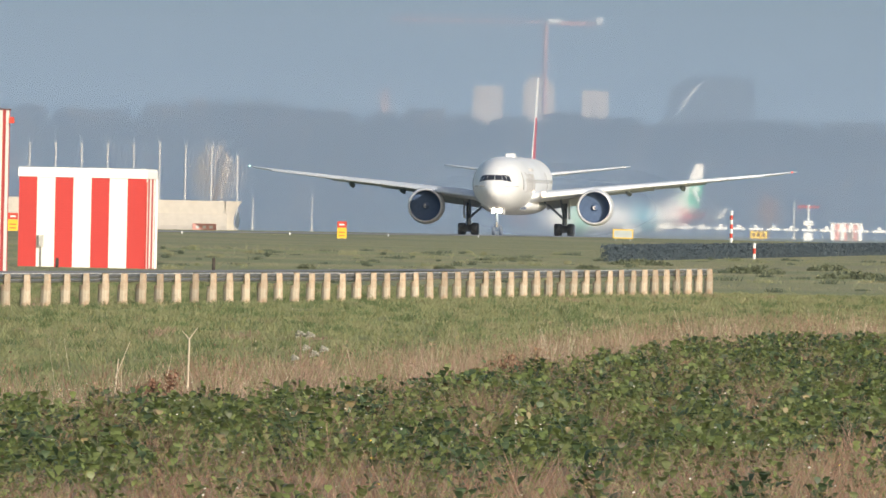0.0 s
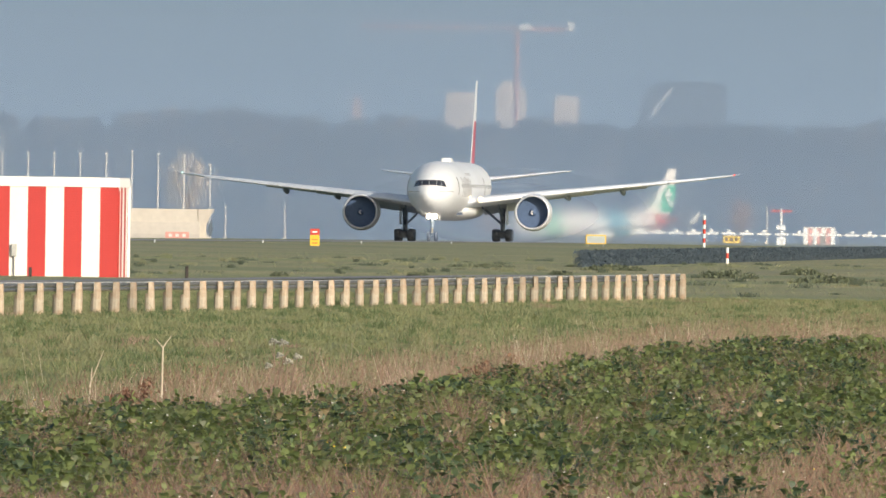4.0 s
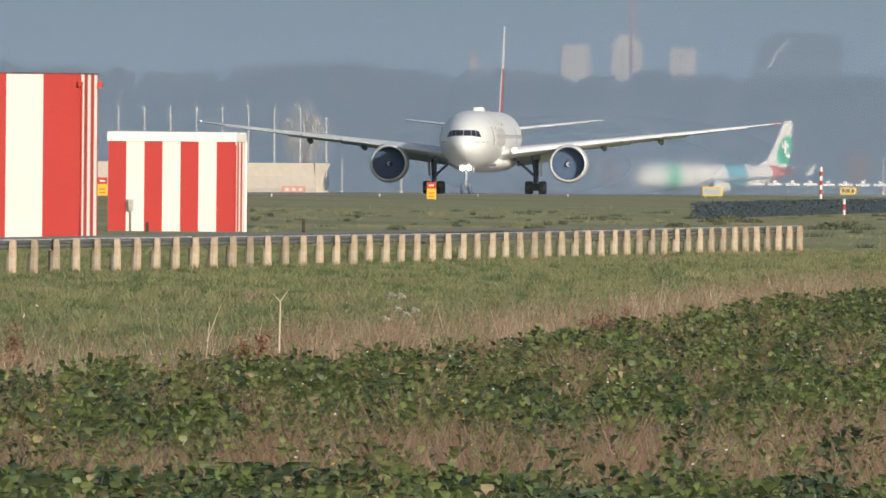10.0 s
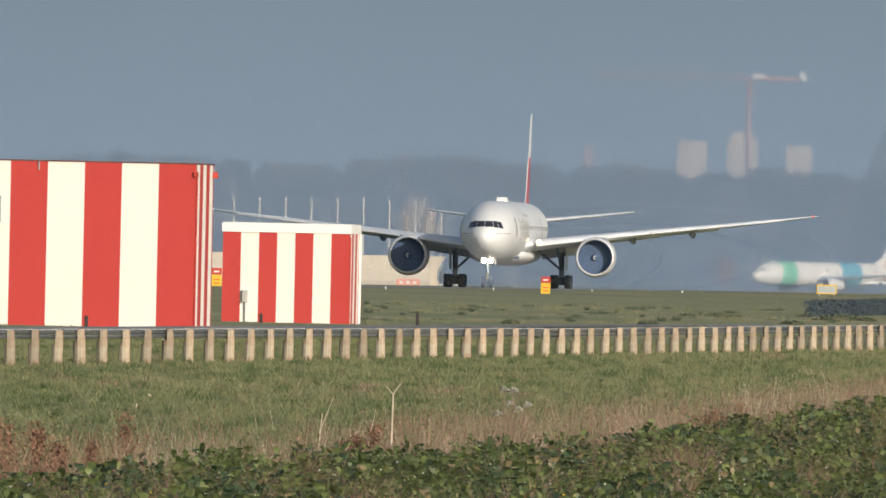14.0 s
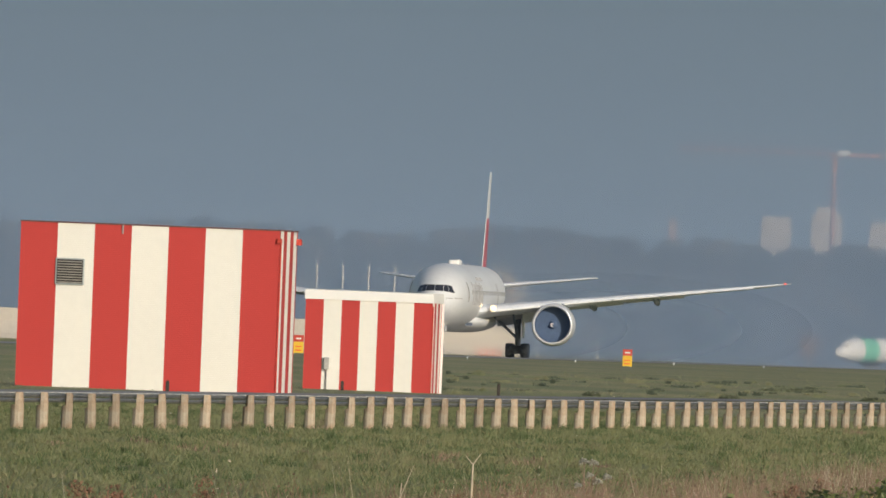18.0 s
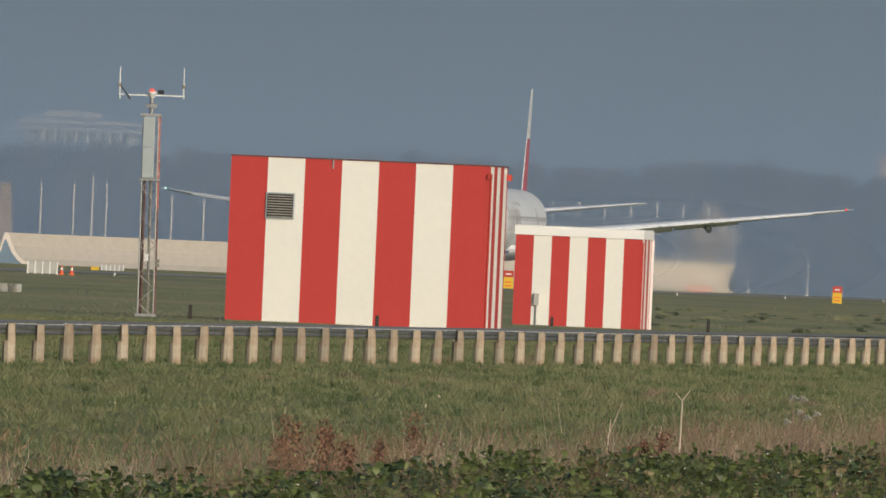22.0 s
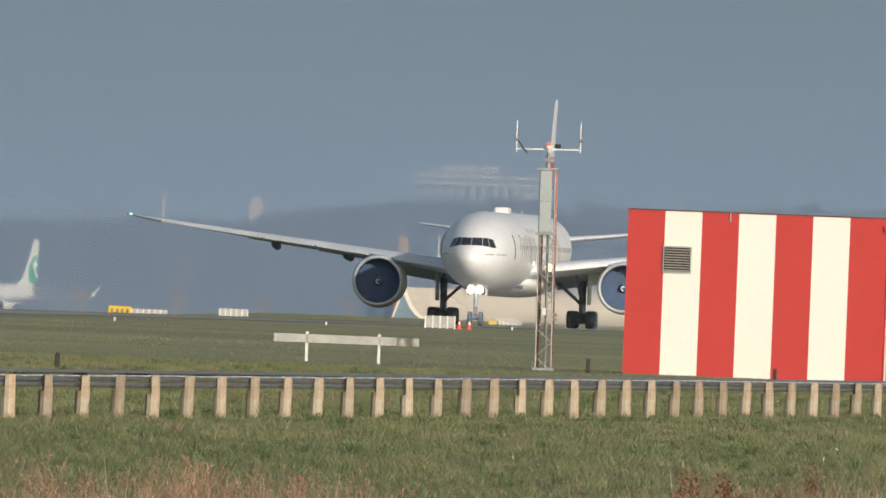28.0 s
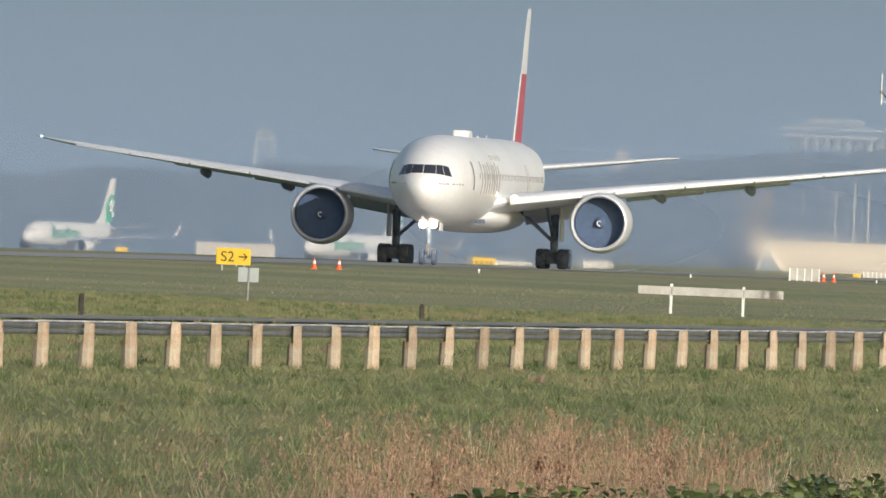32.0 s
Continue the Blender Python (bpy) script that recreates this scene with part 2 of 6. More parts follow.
HOTELPALE = material("pale_roof_cladding", (0.80, 0.73, 0.66), 0.7, 0, 0.06, 0.3)
DULLBLUE = material("dull_blue_sheet", (0.19, 0.28, 0.38), 0.6, 0, 0.1, 0.2)
BLUEGREY = material("dark_blue_roof_sheet", (0.09, 0.12, 0.16), 0.6, 0, 0.1, 0.2)
PALEPOLE = material("pale_pole_paint", (0.56, 0.55, 0.53), 0.5, 0.1, 0.1, 1)
LAMPWHITE = glow("landing_light", (1.0, 0.84, 0.58), 18)
LAMPWARM = glow("warm_root_light", (1.0, 0.74, 0.44), 2.4)
LAMPRED = glow("red_lamp", (1.0, 0.10, 0.06), 1.3)
LAMPGREEN = glow("green_nav_light", (0.62, 1.0, 0.9), 1.1)


# ---- mesh helpers ----
class Shape:
    """Collects vertices and faces of one mesh."""

    def __init__(self):
        self.v, self.f = [], []

    def add(self, verts, faces):
        o = len(self.v)
        self.v += [tuple(p) for p in verts]
        self.f += [tuple(i + o for i in q) for q in faces]
        return self

    def box(self, x0, x1, y0, y1, z0, z1, bevel=0.0):
        if not bevel:
            return self.add([(x, y, z) for z in (z0, z1) for y in (y0, y1) for x in (x0, x1)],
                            [(0, 2, 3, 1), (4, 5, 7, 6), (0, 1, 5, 4), (2, 6, 7, 3), (0, 4, 6, 2), (1, 3, 7, 5)])
        b = bevel
        ring = lambda i, z: [(x0 + b + i, y0 + i, z), (x1 - b - i, y0 + i, z), (x1 - i, y0 + b + i, z), (x1 - i, y1 - b - i, z),
                             (x1 - b - i, y1 - i, z), (x0 + b + i, y1 - i, z), (x0 + i, y1 - b - i, z), (x0 + i, y0 + b + i, z)]
        return self.loft([ring(0, z0), ring(0, z1 - b), ring(b * 0.6, z1)])

    def loft(self, rings, caps=True, closed=True):
        n = len(rings[0])
        faces = []
        for k in range(len(rings) - 1):
            for i in range(n if closed else n - 1):
                j = (i + 1) % n
                faces.append((k * n + i, k * n + j, (k + 1) * n + j, (k + 1) * n + i))
        if caps and closed:
            faces += [tuple(reversed(range(n))), tuple(range((len(rings) - 1) * n, len(rings) * n))]
        return self.add([p for r in rings for p in r], faces)

    def rod(self, a, b, r0, r1=None, n=10):
        r1 = r0 if r1 is None else r1
        a, b = Vector(a), Vector(b)
        q = (b - a).to_track_quat("Z", "Y")
        circ = lambda c, r: [c + q @ Vector((r * math.cos(2 * math.pi * i / n), r * math.sin(2 * math.pi * i / n), 0)) for i in range(n)]
        return self.loft([circ(a, r0), circ(b, r1)])

    def turned(self, profile, axis="y", n=28, at=(0, 0, 0), caps=True):
        """profile: (along, radius) pairs turned about the axis."""
        rings = []
        for s, r in profile:
            ring = []
            for i in range(n):
                c, d = r * math.cos(2 * math.pi * i / n), r * math.sin(2 * math.pi * i / n)
                p = {"y": (c, s, d), "x": (s, c, d), "z": (c, d, s)}[axis]
                ring.append((p[0] + at[0], p[1] + at[1], p[2] + at[2]))
            rings.append(ring)
        return self.loft(rings, caps)

    def mesh(self, name, mat, smooth=False):
        me = bpy.data.meshes.new(name)
        me.from_pydata(self.v, [], self.f)
        me.materials.append(mat)
        bm = bmesh.new()
        bm.from_mesh(me)
        bmesh.ops.recalc_face_normals(bm, faces=bm.faces)
        if smooth:
            for f in bm.faces:
                f.smooth = True
            for e in bm.edges:
                if len(e.link_faces) == 2 and e.calc_face_angle(0) > 0.7:
                    e.smooth = False
        bm.to_mesh(me)
        bm.free()
        return me


def part(name, shape, mat, parent, label="", smooth=False):
    ob = new(name, shape.mesh(name, mat, smooth) if isinstance(shape, Shape) else shape)
    ob.parent = parent
    return tagged(ob, label)


def thing(name, m, label, category, group="", kind=""):
    ob = new(name)
    ob.empty_display_size = 0.2
    ob.matrix_world = m
    return tagged(ob, label, category, group, kind)


def structure(name, shape, mat, label, smooth=False):
    return tagged(new(name, shape.mesh(name, mat, smooth)), label, kind="structure")


def fast_mesh(name, verts, faces, mat, label, category="", kind="stuff"):
    me = bpy.data.meshes.new(name)
    me.from_pydata(verts.tolist() if hasattr(verts, "tolist") else verts, [], faces.tolist() if hasattr(faces, "tolist") else faces)
    for m in (mat if isinstance(mat, (list, tuple)) else [mat]):
        me.materials.append(m)
    return tagged(new(name, me), label, category, "", kind)


def sstep(x, a, b):
    t = min(1.0, max(0.0, (x - a) / (b - a)))
    return t * t * (3 - 2 * t)


def at(u, y):
    """World x of the bearing u at the distance y."""
    return u * y / F


# ---- ground, runway and road ----
RUN_K, RUN_X = 0.07307, -226.76      # runway centre line: x = RUN_K * y + RUN_X


def ground_z(x, y):
    lat = x - (RUN_K * y + RUN_X)
    ridge = 1 - sstep(abs(lat), 24, 48)
    z = 0.18 * sstep(y, 1300, 1650) + 0.26 * ridge * sstep(y, 1600, 1950)
    left = sstep(-lat, 40, 260) * sstep(y, 3200, 4500)
    slope = sstep(-x / max(y, 1.0), 0.036, 0.048) * sstep(-lat, 18, 60) * max(0.0, y - 1740) * 0.00122
    return z - max(3.0 * left, min(slope, 3.2)) - 0.55 * (1 - left) * sstep(y, 4000, 4450)


def build_ground():
    ys = [-6000, -1500, -300, -60, 40, 100, 150] + list(range(180, 1000, 20)) + list(range(1000, 5000, 50)) + [5000, 6500, 9000, 15000]
    verts, faces = [], []
    us = [-30, -10, -4, -2, -1.3] + np.linspace(-1, 1, 121).tolist() + [1.3, 2, 4, 10, 30]
    for y in ys:
        half = 60 + abs(y) * 0.085 + max(0, y - 4500) * 0.5
        mid = -0.022 * max(0, y)
        for w in us:
            x = mid + w * half
            verts.append((x, y, ground_z(x, y)))
    n = len(us)
    for k in range(len(ys) - 1):
        for i in range(n - 1):
            faces.append((k * n + i, k * n + i + 1, (k + 1) * n + i + 1, (k + 1) * n + i))
    return verts, faces


def grass_ground_material():
    m = material("airfield_grass", (0.180, 0.206, 0.104), 0.9, 0, 0.1, 0.012, 0.0, alt=(0.285, 0.262, 0.150))
    n, l = m.node_tree.nodes, m.node_tree.links
    for node in n:
        if node.bl_idname == "ShaderNodeTexNoise" and node.inputs["Scale"].default_value > 0.3:
            node.inputs["Scale"].default_value = 2.5
    return m


gv, gf = build_ground()
ground = fast_mesh("ground", gv, gf, grass_ground_material(), "flat grass airfield with dry patches", kind="structure")


def ribbon(name, line, half, lift, mat, label):
    s = Shape()
    pts = []
    for (x0, y0), (x1, y1) in zip(line[:-1], line[1:]):
        k = max(1, int(abs(y1 - y0) / 40))
        pts += [(x0 + (x1 - x0) * i / k, y0 + (y1 - y0) * i / k) for i in range(k)]
    pts.append(line[-1])
    verts, faces = [], []
    for x, y in pts:
        for w in (-1, -0.5, 0, 0.5, 1):
            verts.append((x + w * half, y, ground_z(x + w * half, y) + lift))
    for k in range(len(pts) - 1):
        for i in range(4):
            faces.append((k * 5 + i, k * 5 + i + 1, k * 5 + i + 6, k * 5 + i + 5))
    return structure(name, s.add(verts, faces), mat, label)


ribbon("runway", [(RUN_K * y + RUN_X, y) for y in (1450, 2200, 3000, 3480)], 7.6, 0.03, ASPHALT, "dark grey asphalt runway")
ROAD_K, ROAD_X = 0.0705, -84.89      # service road: x = ROAD_K * y + ROAD_X
ribbon("road", [(ROAD_K * y + ROAD_X, y) for y in (560, 700, 900, 1180, 1290)], 1.5, 0.09, LANE, "narrow grey asphalt service road behind the guard rail")
ribbon("taxiway", [(-430, 4380), (-120, 4560), (130, 4640)], 30.0, 0.04, ASPHALT, "distant grey taxiway")

# ---- sky and distance ----
SKYM = bpy.data.materials.new("hazy_sky")
SKYM.use_nodes = True
sn, sl = SKYM.node_tree.nodes, SKYM.node_tree.links
sn.remove(sn["Principled BSDF"])
em = sn.new("ShaderNodeEmission")
stc, ssep, smr, smx = sn.new("ShaderNodeTexCoord"), sn.new("ShaderNodeSeparateXYZ"), sn.new("ShaderNodeMapRange"), sn.new("ShaderNodeMix")
smx.data_type = "RGBA"
smx.inputs[6].default_value = (0.220, 0.287, 0.346, 1)
smx.inputs[7].default_value = (0.212, 0.280, 0.326, 1)
smr.inputs[1].default_value, smr.inputs[2].default_value = 10, 60
sl.new(stc.outputs["Object"], ssep.inputs[0])
sl.new(ssep.outputs[2], smr.inputs[0])
sl.new(smr.outputs[0], smx.inputs[0])
sl.new(smx.outputs[2], em.inputs[0])
sl.new(em.outputs[0], sn["Material Output"].inputs[0])
structure("backdrop", Shape().add([(-700, 4985, -30), (500, 4985, -30), (500, 4985, 320), (-700, 4985, 320)], [(0, 1, 2, 3)]), SKYM,
          "pale grey-blue hazy sky over the horizon")

# Haze is imitated by flat tinted sheets standing across the view.
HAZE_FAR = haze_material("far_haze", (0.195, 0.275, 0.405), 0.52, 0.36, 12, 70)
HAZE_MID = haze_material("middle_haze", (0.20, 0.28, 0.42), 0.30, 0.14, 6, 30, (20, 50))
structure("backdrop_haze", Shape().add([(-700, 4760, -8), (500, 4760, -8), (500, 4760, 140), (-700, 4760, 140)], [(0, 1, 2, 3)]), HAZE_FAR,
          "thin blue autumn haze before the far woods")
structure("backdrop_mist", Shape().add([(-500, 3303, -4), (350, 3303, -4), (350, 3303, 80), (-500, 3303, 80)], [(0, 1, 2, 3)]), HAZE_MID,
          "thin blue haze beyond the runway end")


def warm_air(name, share, ior, rough, disc=False):
    """Clear air that bends light a little, as over a hot surface or behind an engine."""
    m = bpy.data.materials.new(name)
    m.use_nodes = True
    n, l = m.node_tree.nodes, m.node_tree.links
    n.remove(n["Principled BSDF"])
    t, r, mix = n.new("ShaderNodeBsdfTransparent"), n.new("ShaderNodeBsdfRefraction"), n.new("ShaderNodeMixShader")
    r.inputs["Roughness"].default_value, r.inputs["IOR"].default_value = rough, ior
    mix.inputs[0].default_value = share
    if disc:      # thins out towards the rim
        tc, ln, mr = n.new("ShaderNodeTexCoord"), n.new("ShaderNodeVectorMath"), n.new("ShaderNodeMapRange")
        ln.operation, mr.interpolation_type = "LENGTH", "SMOOTHSTEP"
        mr.inputs[1].default_value, mr.inputs[2].default_value, mr.inputs[3].default_value, mr.inputs[4].default_value = 0.0, 1.0, share, 0.0
        l.new(tc.outputs["Object"], ln.inputs[0])
        l.new(ln.outputs["Value"], mr.inputs[0])
        l.new(mr.outputs[0], mix.inputs[0])
    l.new(t.outputs[0], mix.inputs[1])
    l.new(r.outputs[0], mix.inputs[2])
    l.new(mix.outputs[0], n["Material Output"].inputs[0])
    return m


SHIMMER = warm_air("shimmering_air", 0.8, 1.0020, 0.3)
BLAST = warm_air("hot_exhaust_air", 0.95, 1.011, 0.3, True)
shimmer = structure("backdrop_shimmer", Shape().add([(-500, 3306, -4), (350, 3306, -4), (350, 3306, 80), (-500, 3306, 80)], [(0, 1, 2, 3)]), SHIMMER,
                    "clear shimmering air over the far apron")
shimmer.visible_shadow = False


def far_woods():
    rng = np.random.default_rng(4)
    quads = []
    for _ in range(820):
        y = rng.uniform(4800, 4870)
        x = rng.uniform(-330, 110)
        u = x / y * F
        base = np.interp(u, [-3000, -2700, -2268, -2068, -1869, -1670, -1354, -700, 0, 700], [13.2, 15.4, 16.2, 17.4, 19.0, 21.4, 22.8, 23.0, 21.4, 20.6])
        top = base * rng.uniform(0.86, 1.0) + noise.noise((x * 0.04, 3.1, 0)) * 1.8
        w = rng.uniform(2.6, 5.2)
        g = ground_z(x, y)
        n = 150
        a, r, h = rng.uniform(0, 6.28, n), np.sqrt(rng.uniform(0, 1, n)), rng.uniform(0, 1, n) ** 0.8
        rad = w * np.sqrt(np.clip(1 - (h * 1.9 - 0.95) ** 2, 0.05, 1))
        c = np.stack([x + rad * r * np.cos(a), y + rad * r * np.sin(a), g + top * (0.06 + 0.94 * h)], 1)
        d1 = rng.normal(0, 1, (n, 3)) * rng.uniform(0.35, 0.95, (n, 1))
        d2 = rng.normal(0, 1, (n, 3)) * rng.uniform(0.35, 0.95, (n, 1))
        quads.append(np.stack([c - d1, c - d2, c + d1, c + d2], 1))
    q = np.concatenate(quads)
    verts = q.reshape(-1, 3)
    faces = np.arange(len(verts)).reshape(-1, 4)
    fast_mesh("far_woods", verts, faces, TREE, "long belt of bare autumn woods in blue haze", "woods")


far_woods()


def bare_tree(u, y, h):
    x = at(u, y)
    t = thing("bare_tree", pose(x, y, ground_z(x, y)), "small leafless pale brown tree on the far apron edge", "tree", "bare trees on the far apron")
    part("trunk", Shape().rod((0, 0, 0), (0, 0, h * 0.55), 0.30, 0.2, 7), PALEBARK, t)
    for k in range(9):
        a = k * 2.4
        r = h * (0.16 + 0.05 * (k % 3))
        top = (r * math.cos(a), r * math.sin(a), h * (0.86 + 0.05 * (k % 4)))
        part("limb", Shape().rod((0, 0, h * (0.32 + 0.06 * (k % 4))), top, 0.13, 0.05, 5), PALEBARK, t)


def twiggy_tree(u, y, w, h, mat, label, seed):
    """A loose crown of fine twigs and last leaves on a forked trunk."""
    rng = np.random.default_rng(seed)
    x = at(u, y)
    t = thing("autumn_tree", pose(x, y, ground_z(x, y)), label, "tree", "autumn trees on the far apron")
    part("trunk", Shape().rod((0, 0, 0), (0.1, 0, h * 0.5), 0.16, 0.09, 7), PALEBARK, t)
    for k in range(12):
        a, r = k * 2.4, w * 0.42 * math.sqrt((k + 0.5) / 12)
        tip = (r * math.cos(a), r * math.sin(a), h * (0.62 + 0.30 * (1 - (2 * r / w) ** 2) + 0.04 * math.sin(3 * k)))
        part("limb", Shape().rod((0, 0, h * (0.18 + 0.02 * k)), tip, 0.07, 0.02, 5), PALEBARK, t)
    # fine twigs in a rounded crown, thinner towards its lower edge
    n = int(30 * w * h)
    q = rng.normal(0, 1, (n, 3))
    q *= (rng.uniform(0.1, 1, n) ** 0.5 / np.linalg.norm(q, axis=1))[:, None]
    lump = 1 + 0.18 * np.sin(q[:, 0] * 5 + seed) + 0.14 * np.sin(q[:, 2] * 7 + q[:, 1] * 4)
    c = q * lump[:, None] * np.array([w * 0.5, w * 0.5, h * 0.36]) + np.array([0, 0, h * 0.63])
    d1 = rng.normal(0, 1, (n, 3)) * np.array([0.13, 0.13, 0.20])
    d2 = rng.normal(0, 0.028, (n, 3))
    me = bpy.data.meshes.new("crown")
    me.from_pydata(np.stack([c - d1, c - d2, c + d1, c + d2], 1).reshape(-1, 3).tolist(), [], np.arange(4 * n).reshape(-1, 4).tolist())
    me.materials.append(mat)
    o = new("crown", me)
    o.parent = t


twiggy_tree(-400, 3600, 8.2, 11.4, PALETWIG, "large leafless pale brown tree behind the wall", 71)
twiggy_tree(580, 4650, 4.6, 8.0, RUSTLEAF, "reddish-brown autumn tree beyond the approach lights", 72)
twiggy_tree(147, 4650, 3.6, 6.6, RUSTLEAF, "small pale brown autumn tree on the far apron", 73)

for u, h in ((-2218, 5.0), (-2048, 5.2), (-1898, 4.8), (-1744, 5.0)):
    bare_tree(u, 4650, h)


def far_tower(name, u0, u1, v_top, y, mat, label, cap=False):
    s = F / y
    x0, x1, z1 = at(u0, y), at(u1, y), 2.3 + v_top / s
    t = thing(name, pose((x0 + x1) / 2, y, ground_z(x0, y)), label, "building", "far tower blocks")
    w, h = (x1 - x0) / 2, z1 - ground_z(x0, y)
    part("wall", Shape().box(-w, w, 0, 6, 0, h, 0.05), mat, t)
    part("roof", Shape().box(-w * 0.9, w * 0.9, 0.3, 5.7, h, h + 0.3), mat, t)
    if cap:
        part("roof_plant", Shape().box(-w * 0.6, w * 0.6, 1, 5, h + 0.3, h + 1.5), mat, t)
    win = Shape().box(-0.22, 0.22, -0.06, 0.05, 0, 0.42).mesh("window", TOWERGLASS)
    for r in range(5):
        for c in range(4):
            o = new("window", win)
            o.parent = t
            o.location = (-w * 0.72 + c * w * 0.48, 0, h - 1.2 - r * 1.05)
    return t


far_tower("tower_block", 53, 106, 232, 4915, TOWERWALL, "pale beige tower block behind the woods")
far_tower("tower_block", 141, 196, 240, 4915, TOWERWALL, "pale beige tower block with roof plant room", True)
far_tower("tower_block", 245, 291, 228, 4915, TOWERWALL, "slim pale beige tower block behind the woods")


def hall():
    y = 4925
    t = thing("domed_hall", pose(at(475, y), y, 0), "dark blue-grey hall with a rounded roof", "building")
    s = Shape()
    ring = lambda yy: [(-7.6, yy, 0), (-7.6, yy, 25.0), (-7.0, yy, 25.8), (-5.2, yy, 27.2), (-3.6, yy, 27.9), (4.6, yy, 28.0), (5.2, yy, 27.6), (7.1, yy, 27.5), (7.4, yy, 26.6), (7.6, yy, 0)]
    part("wall", s.loft([ring(0), ring(8)]), BLUEGREY, t)
    # two pale diagonal strips on the front of the hall
    for k, (xa, za, xb, zb) in enumerate([(-5.6, 22, -4.6, 24), (-4.2, 24.5, -2.4, 26.6)]):
        part("pale_diagonal", Shape().add([(xa, -0.1, za), (xb, -0.1, zb), (xb + 0.5, -0.1, zb), (xa + 0.5, -0.1, za), (xa, 0.1, za), (xb, 0.1, zb), (xb + 0.5, 0.1, zb), (xa + 0.5, 0.1, za)],
                                       [(0, 3, 2, 1), (4, 5, 6, 7), (0, 1, 5, 4), (2, 3, 7, 6), (1, 2, 6, 5), (0, 4, 7, 3)]), WHITE_PAINT, t, "pale sloping strip on the hall")


hall()


def tower_crane():
    y = 4880
    s = F / y
    t = thing("tower_crane", pose(at(178, y), y, 0), "slim red and white tower crane far off", "crane")
    z = 2.3 + 350 / s
    part("mast", Shape().rod((0, 0, 0), (0, 0, z), 0.42, n=4), HAZED_RED, t, "red lattice mast")
    part("jib", Shape().box(-27, 0, -0.3, 0.3, z - 0.12, z + 0.2), HAZED_RED, t, "red jib")
    part("counter_jib", Shape().box(0.9, 9.6, -0.3, 0.3, z - 0.4, z + 0.2), HAZED_RED, t, "red counter jib")
    part("cab", Shape().box(0.4, 2.5, -0.7, 0.7, z - 0.2, z + 0.7, 0.1), WHITE_PAINT, t, "white operator cab")
    part("counterweight", Shape().box(8.7, 9.9, -0.7, 0.7, z - 0.3, z + 1.1, 0.1), WHITE_PAINT, t, "white counterweight")


tower_crane()


def hotel():
    y = 4930
    s = F / y
    z = lambda v: 2.3 + v / s
    t = thing("hotel_building", pose(at(-1520, y), y, 0), "pale low building top with roof letters above the woods", "building")
    part("wall", Shape().box(-10.5, 10.5, 0.8, 7, -3, z(150)), BLUEGREY, t)
    # Added fill between the columns, its grey chosen to look like haze.
    part("recessed_wall", Shape().box(-10.2, 10.2, 2, 7, z(186), z(206)), GREY_BOX, t, "haze-grey fill behind the columns")
    for v in (224, 211):
        part("parapet", Shape().box(-11.2, 11.2, 0, 0.6, z(v - 4), z(v)), HOTELPALE, t, "pale roof edge band")
    for k in range(9):
        part("column", Shape().box(-7 + k * 1.9, -6.6 + k * 1.9, 0, 0.4, z(186), z(208)), HOTELPALE, t)
    for k in range(12):
        if k != 7:
            part("sign_bar", Shape().box(-6.4 + k * 0.82, -5.9 + k * 0.82, -0.1, 0.1, z(230), z(241)), HOTELPALE, t, "pale roof letter shape")


hotel()


def small_far(name, u, v0, v1, w, y, mat, label, taper=1.0):
    s = F / y
    z0, z1 = 2.3 + v0 / s, 2.3 + v1 / s
    t = thing(name, pose(at(u, y), y, 0), label, "building")
    a, b = w / s / 2, w / s / 2 * taper
    ring = lambda h, z: [(-h, -h, z), (h, -h, z), (h, h, z), (-h, h, z)]
    part("wall", Shape().loft([ring(a, -4), ring(a, z0), ring(b, z1)]), mat, t)
    part("roof", Shape().loft([ring(b * 1.1, z1), ring(b * 0.4, z1 + b * 0.8)]), mat, t)


small_far("church_spire", -2078, 152, 178, 8, 4910, TOWERWALL, "pale pointed spire above the woods", 0.25)
small_far("chimney", -103, 200, 221, 15, 4910, TERRACOTTA, "slim chimney with a faint orange top", 0.8)
small_far("radar_dome", -1914, 150, 165, 26, 4910, TOWERWALL, "pale rounded roof above the woods", 0.7)


def arched_tower(u, v0, v1, w, y):
    """Open frame with a round head and cross bars."""
    k = F / y
    z0, z1, a = 2.3 + v0 / k, 2.3 + v1 / k, w / k / 2
    t = thing("arched_tower", pose(at(u, y), y, 0), "pale open arched frame tower above the woods", "building")
    for x in (-a, a):
        part("leg", Shape().box(x - 0.22, x + 0.22, -0.3, 0.3, -3, z1 - a), HOTELPALE, t)
    for i in range(8):
        p, q = math.pi * i / 8, math.pi * (i + 1) / 8
        part("arch_piece", Shape().rod((a * math.cos(p), 0, z1 - a + a * math.sin(p)), (a * math.cos(q), 0, z1 - a + a * math.sin(q)), 0.3, n=6), HOTELPALE, t)
    for f in (0.12, 0.5, 0.78):
        part("cross_bar", Shape().box(-a, a, -0.15, 0.15, z0 + (z1 - z0) * f, z0 + (z1 - z0) * f + 0.35), HOTELPALE, t)
    part("glazing", Shape().box(-a + 0.2, a - 0.2, 0.05, 0.12, z1 - a * 1.2, z1 - 0.3), GREY_METAL, t, "grey glazing in the head")


arched_tower(-2547, 100, 178, 30, 4910)


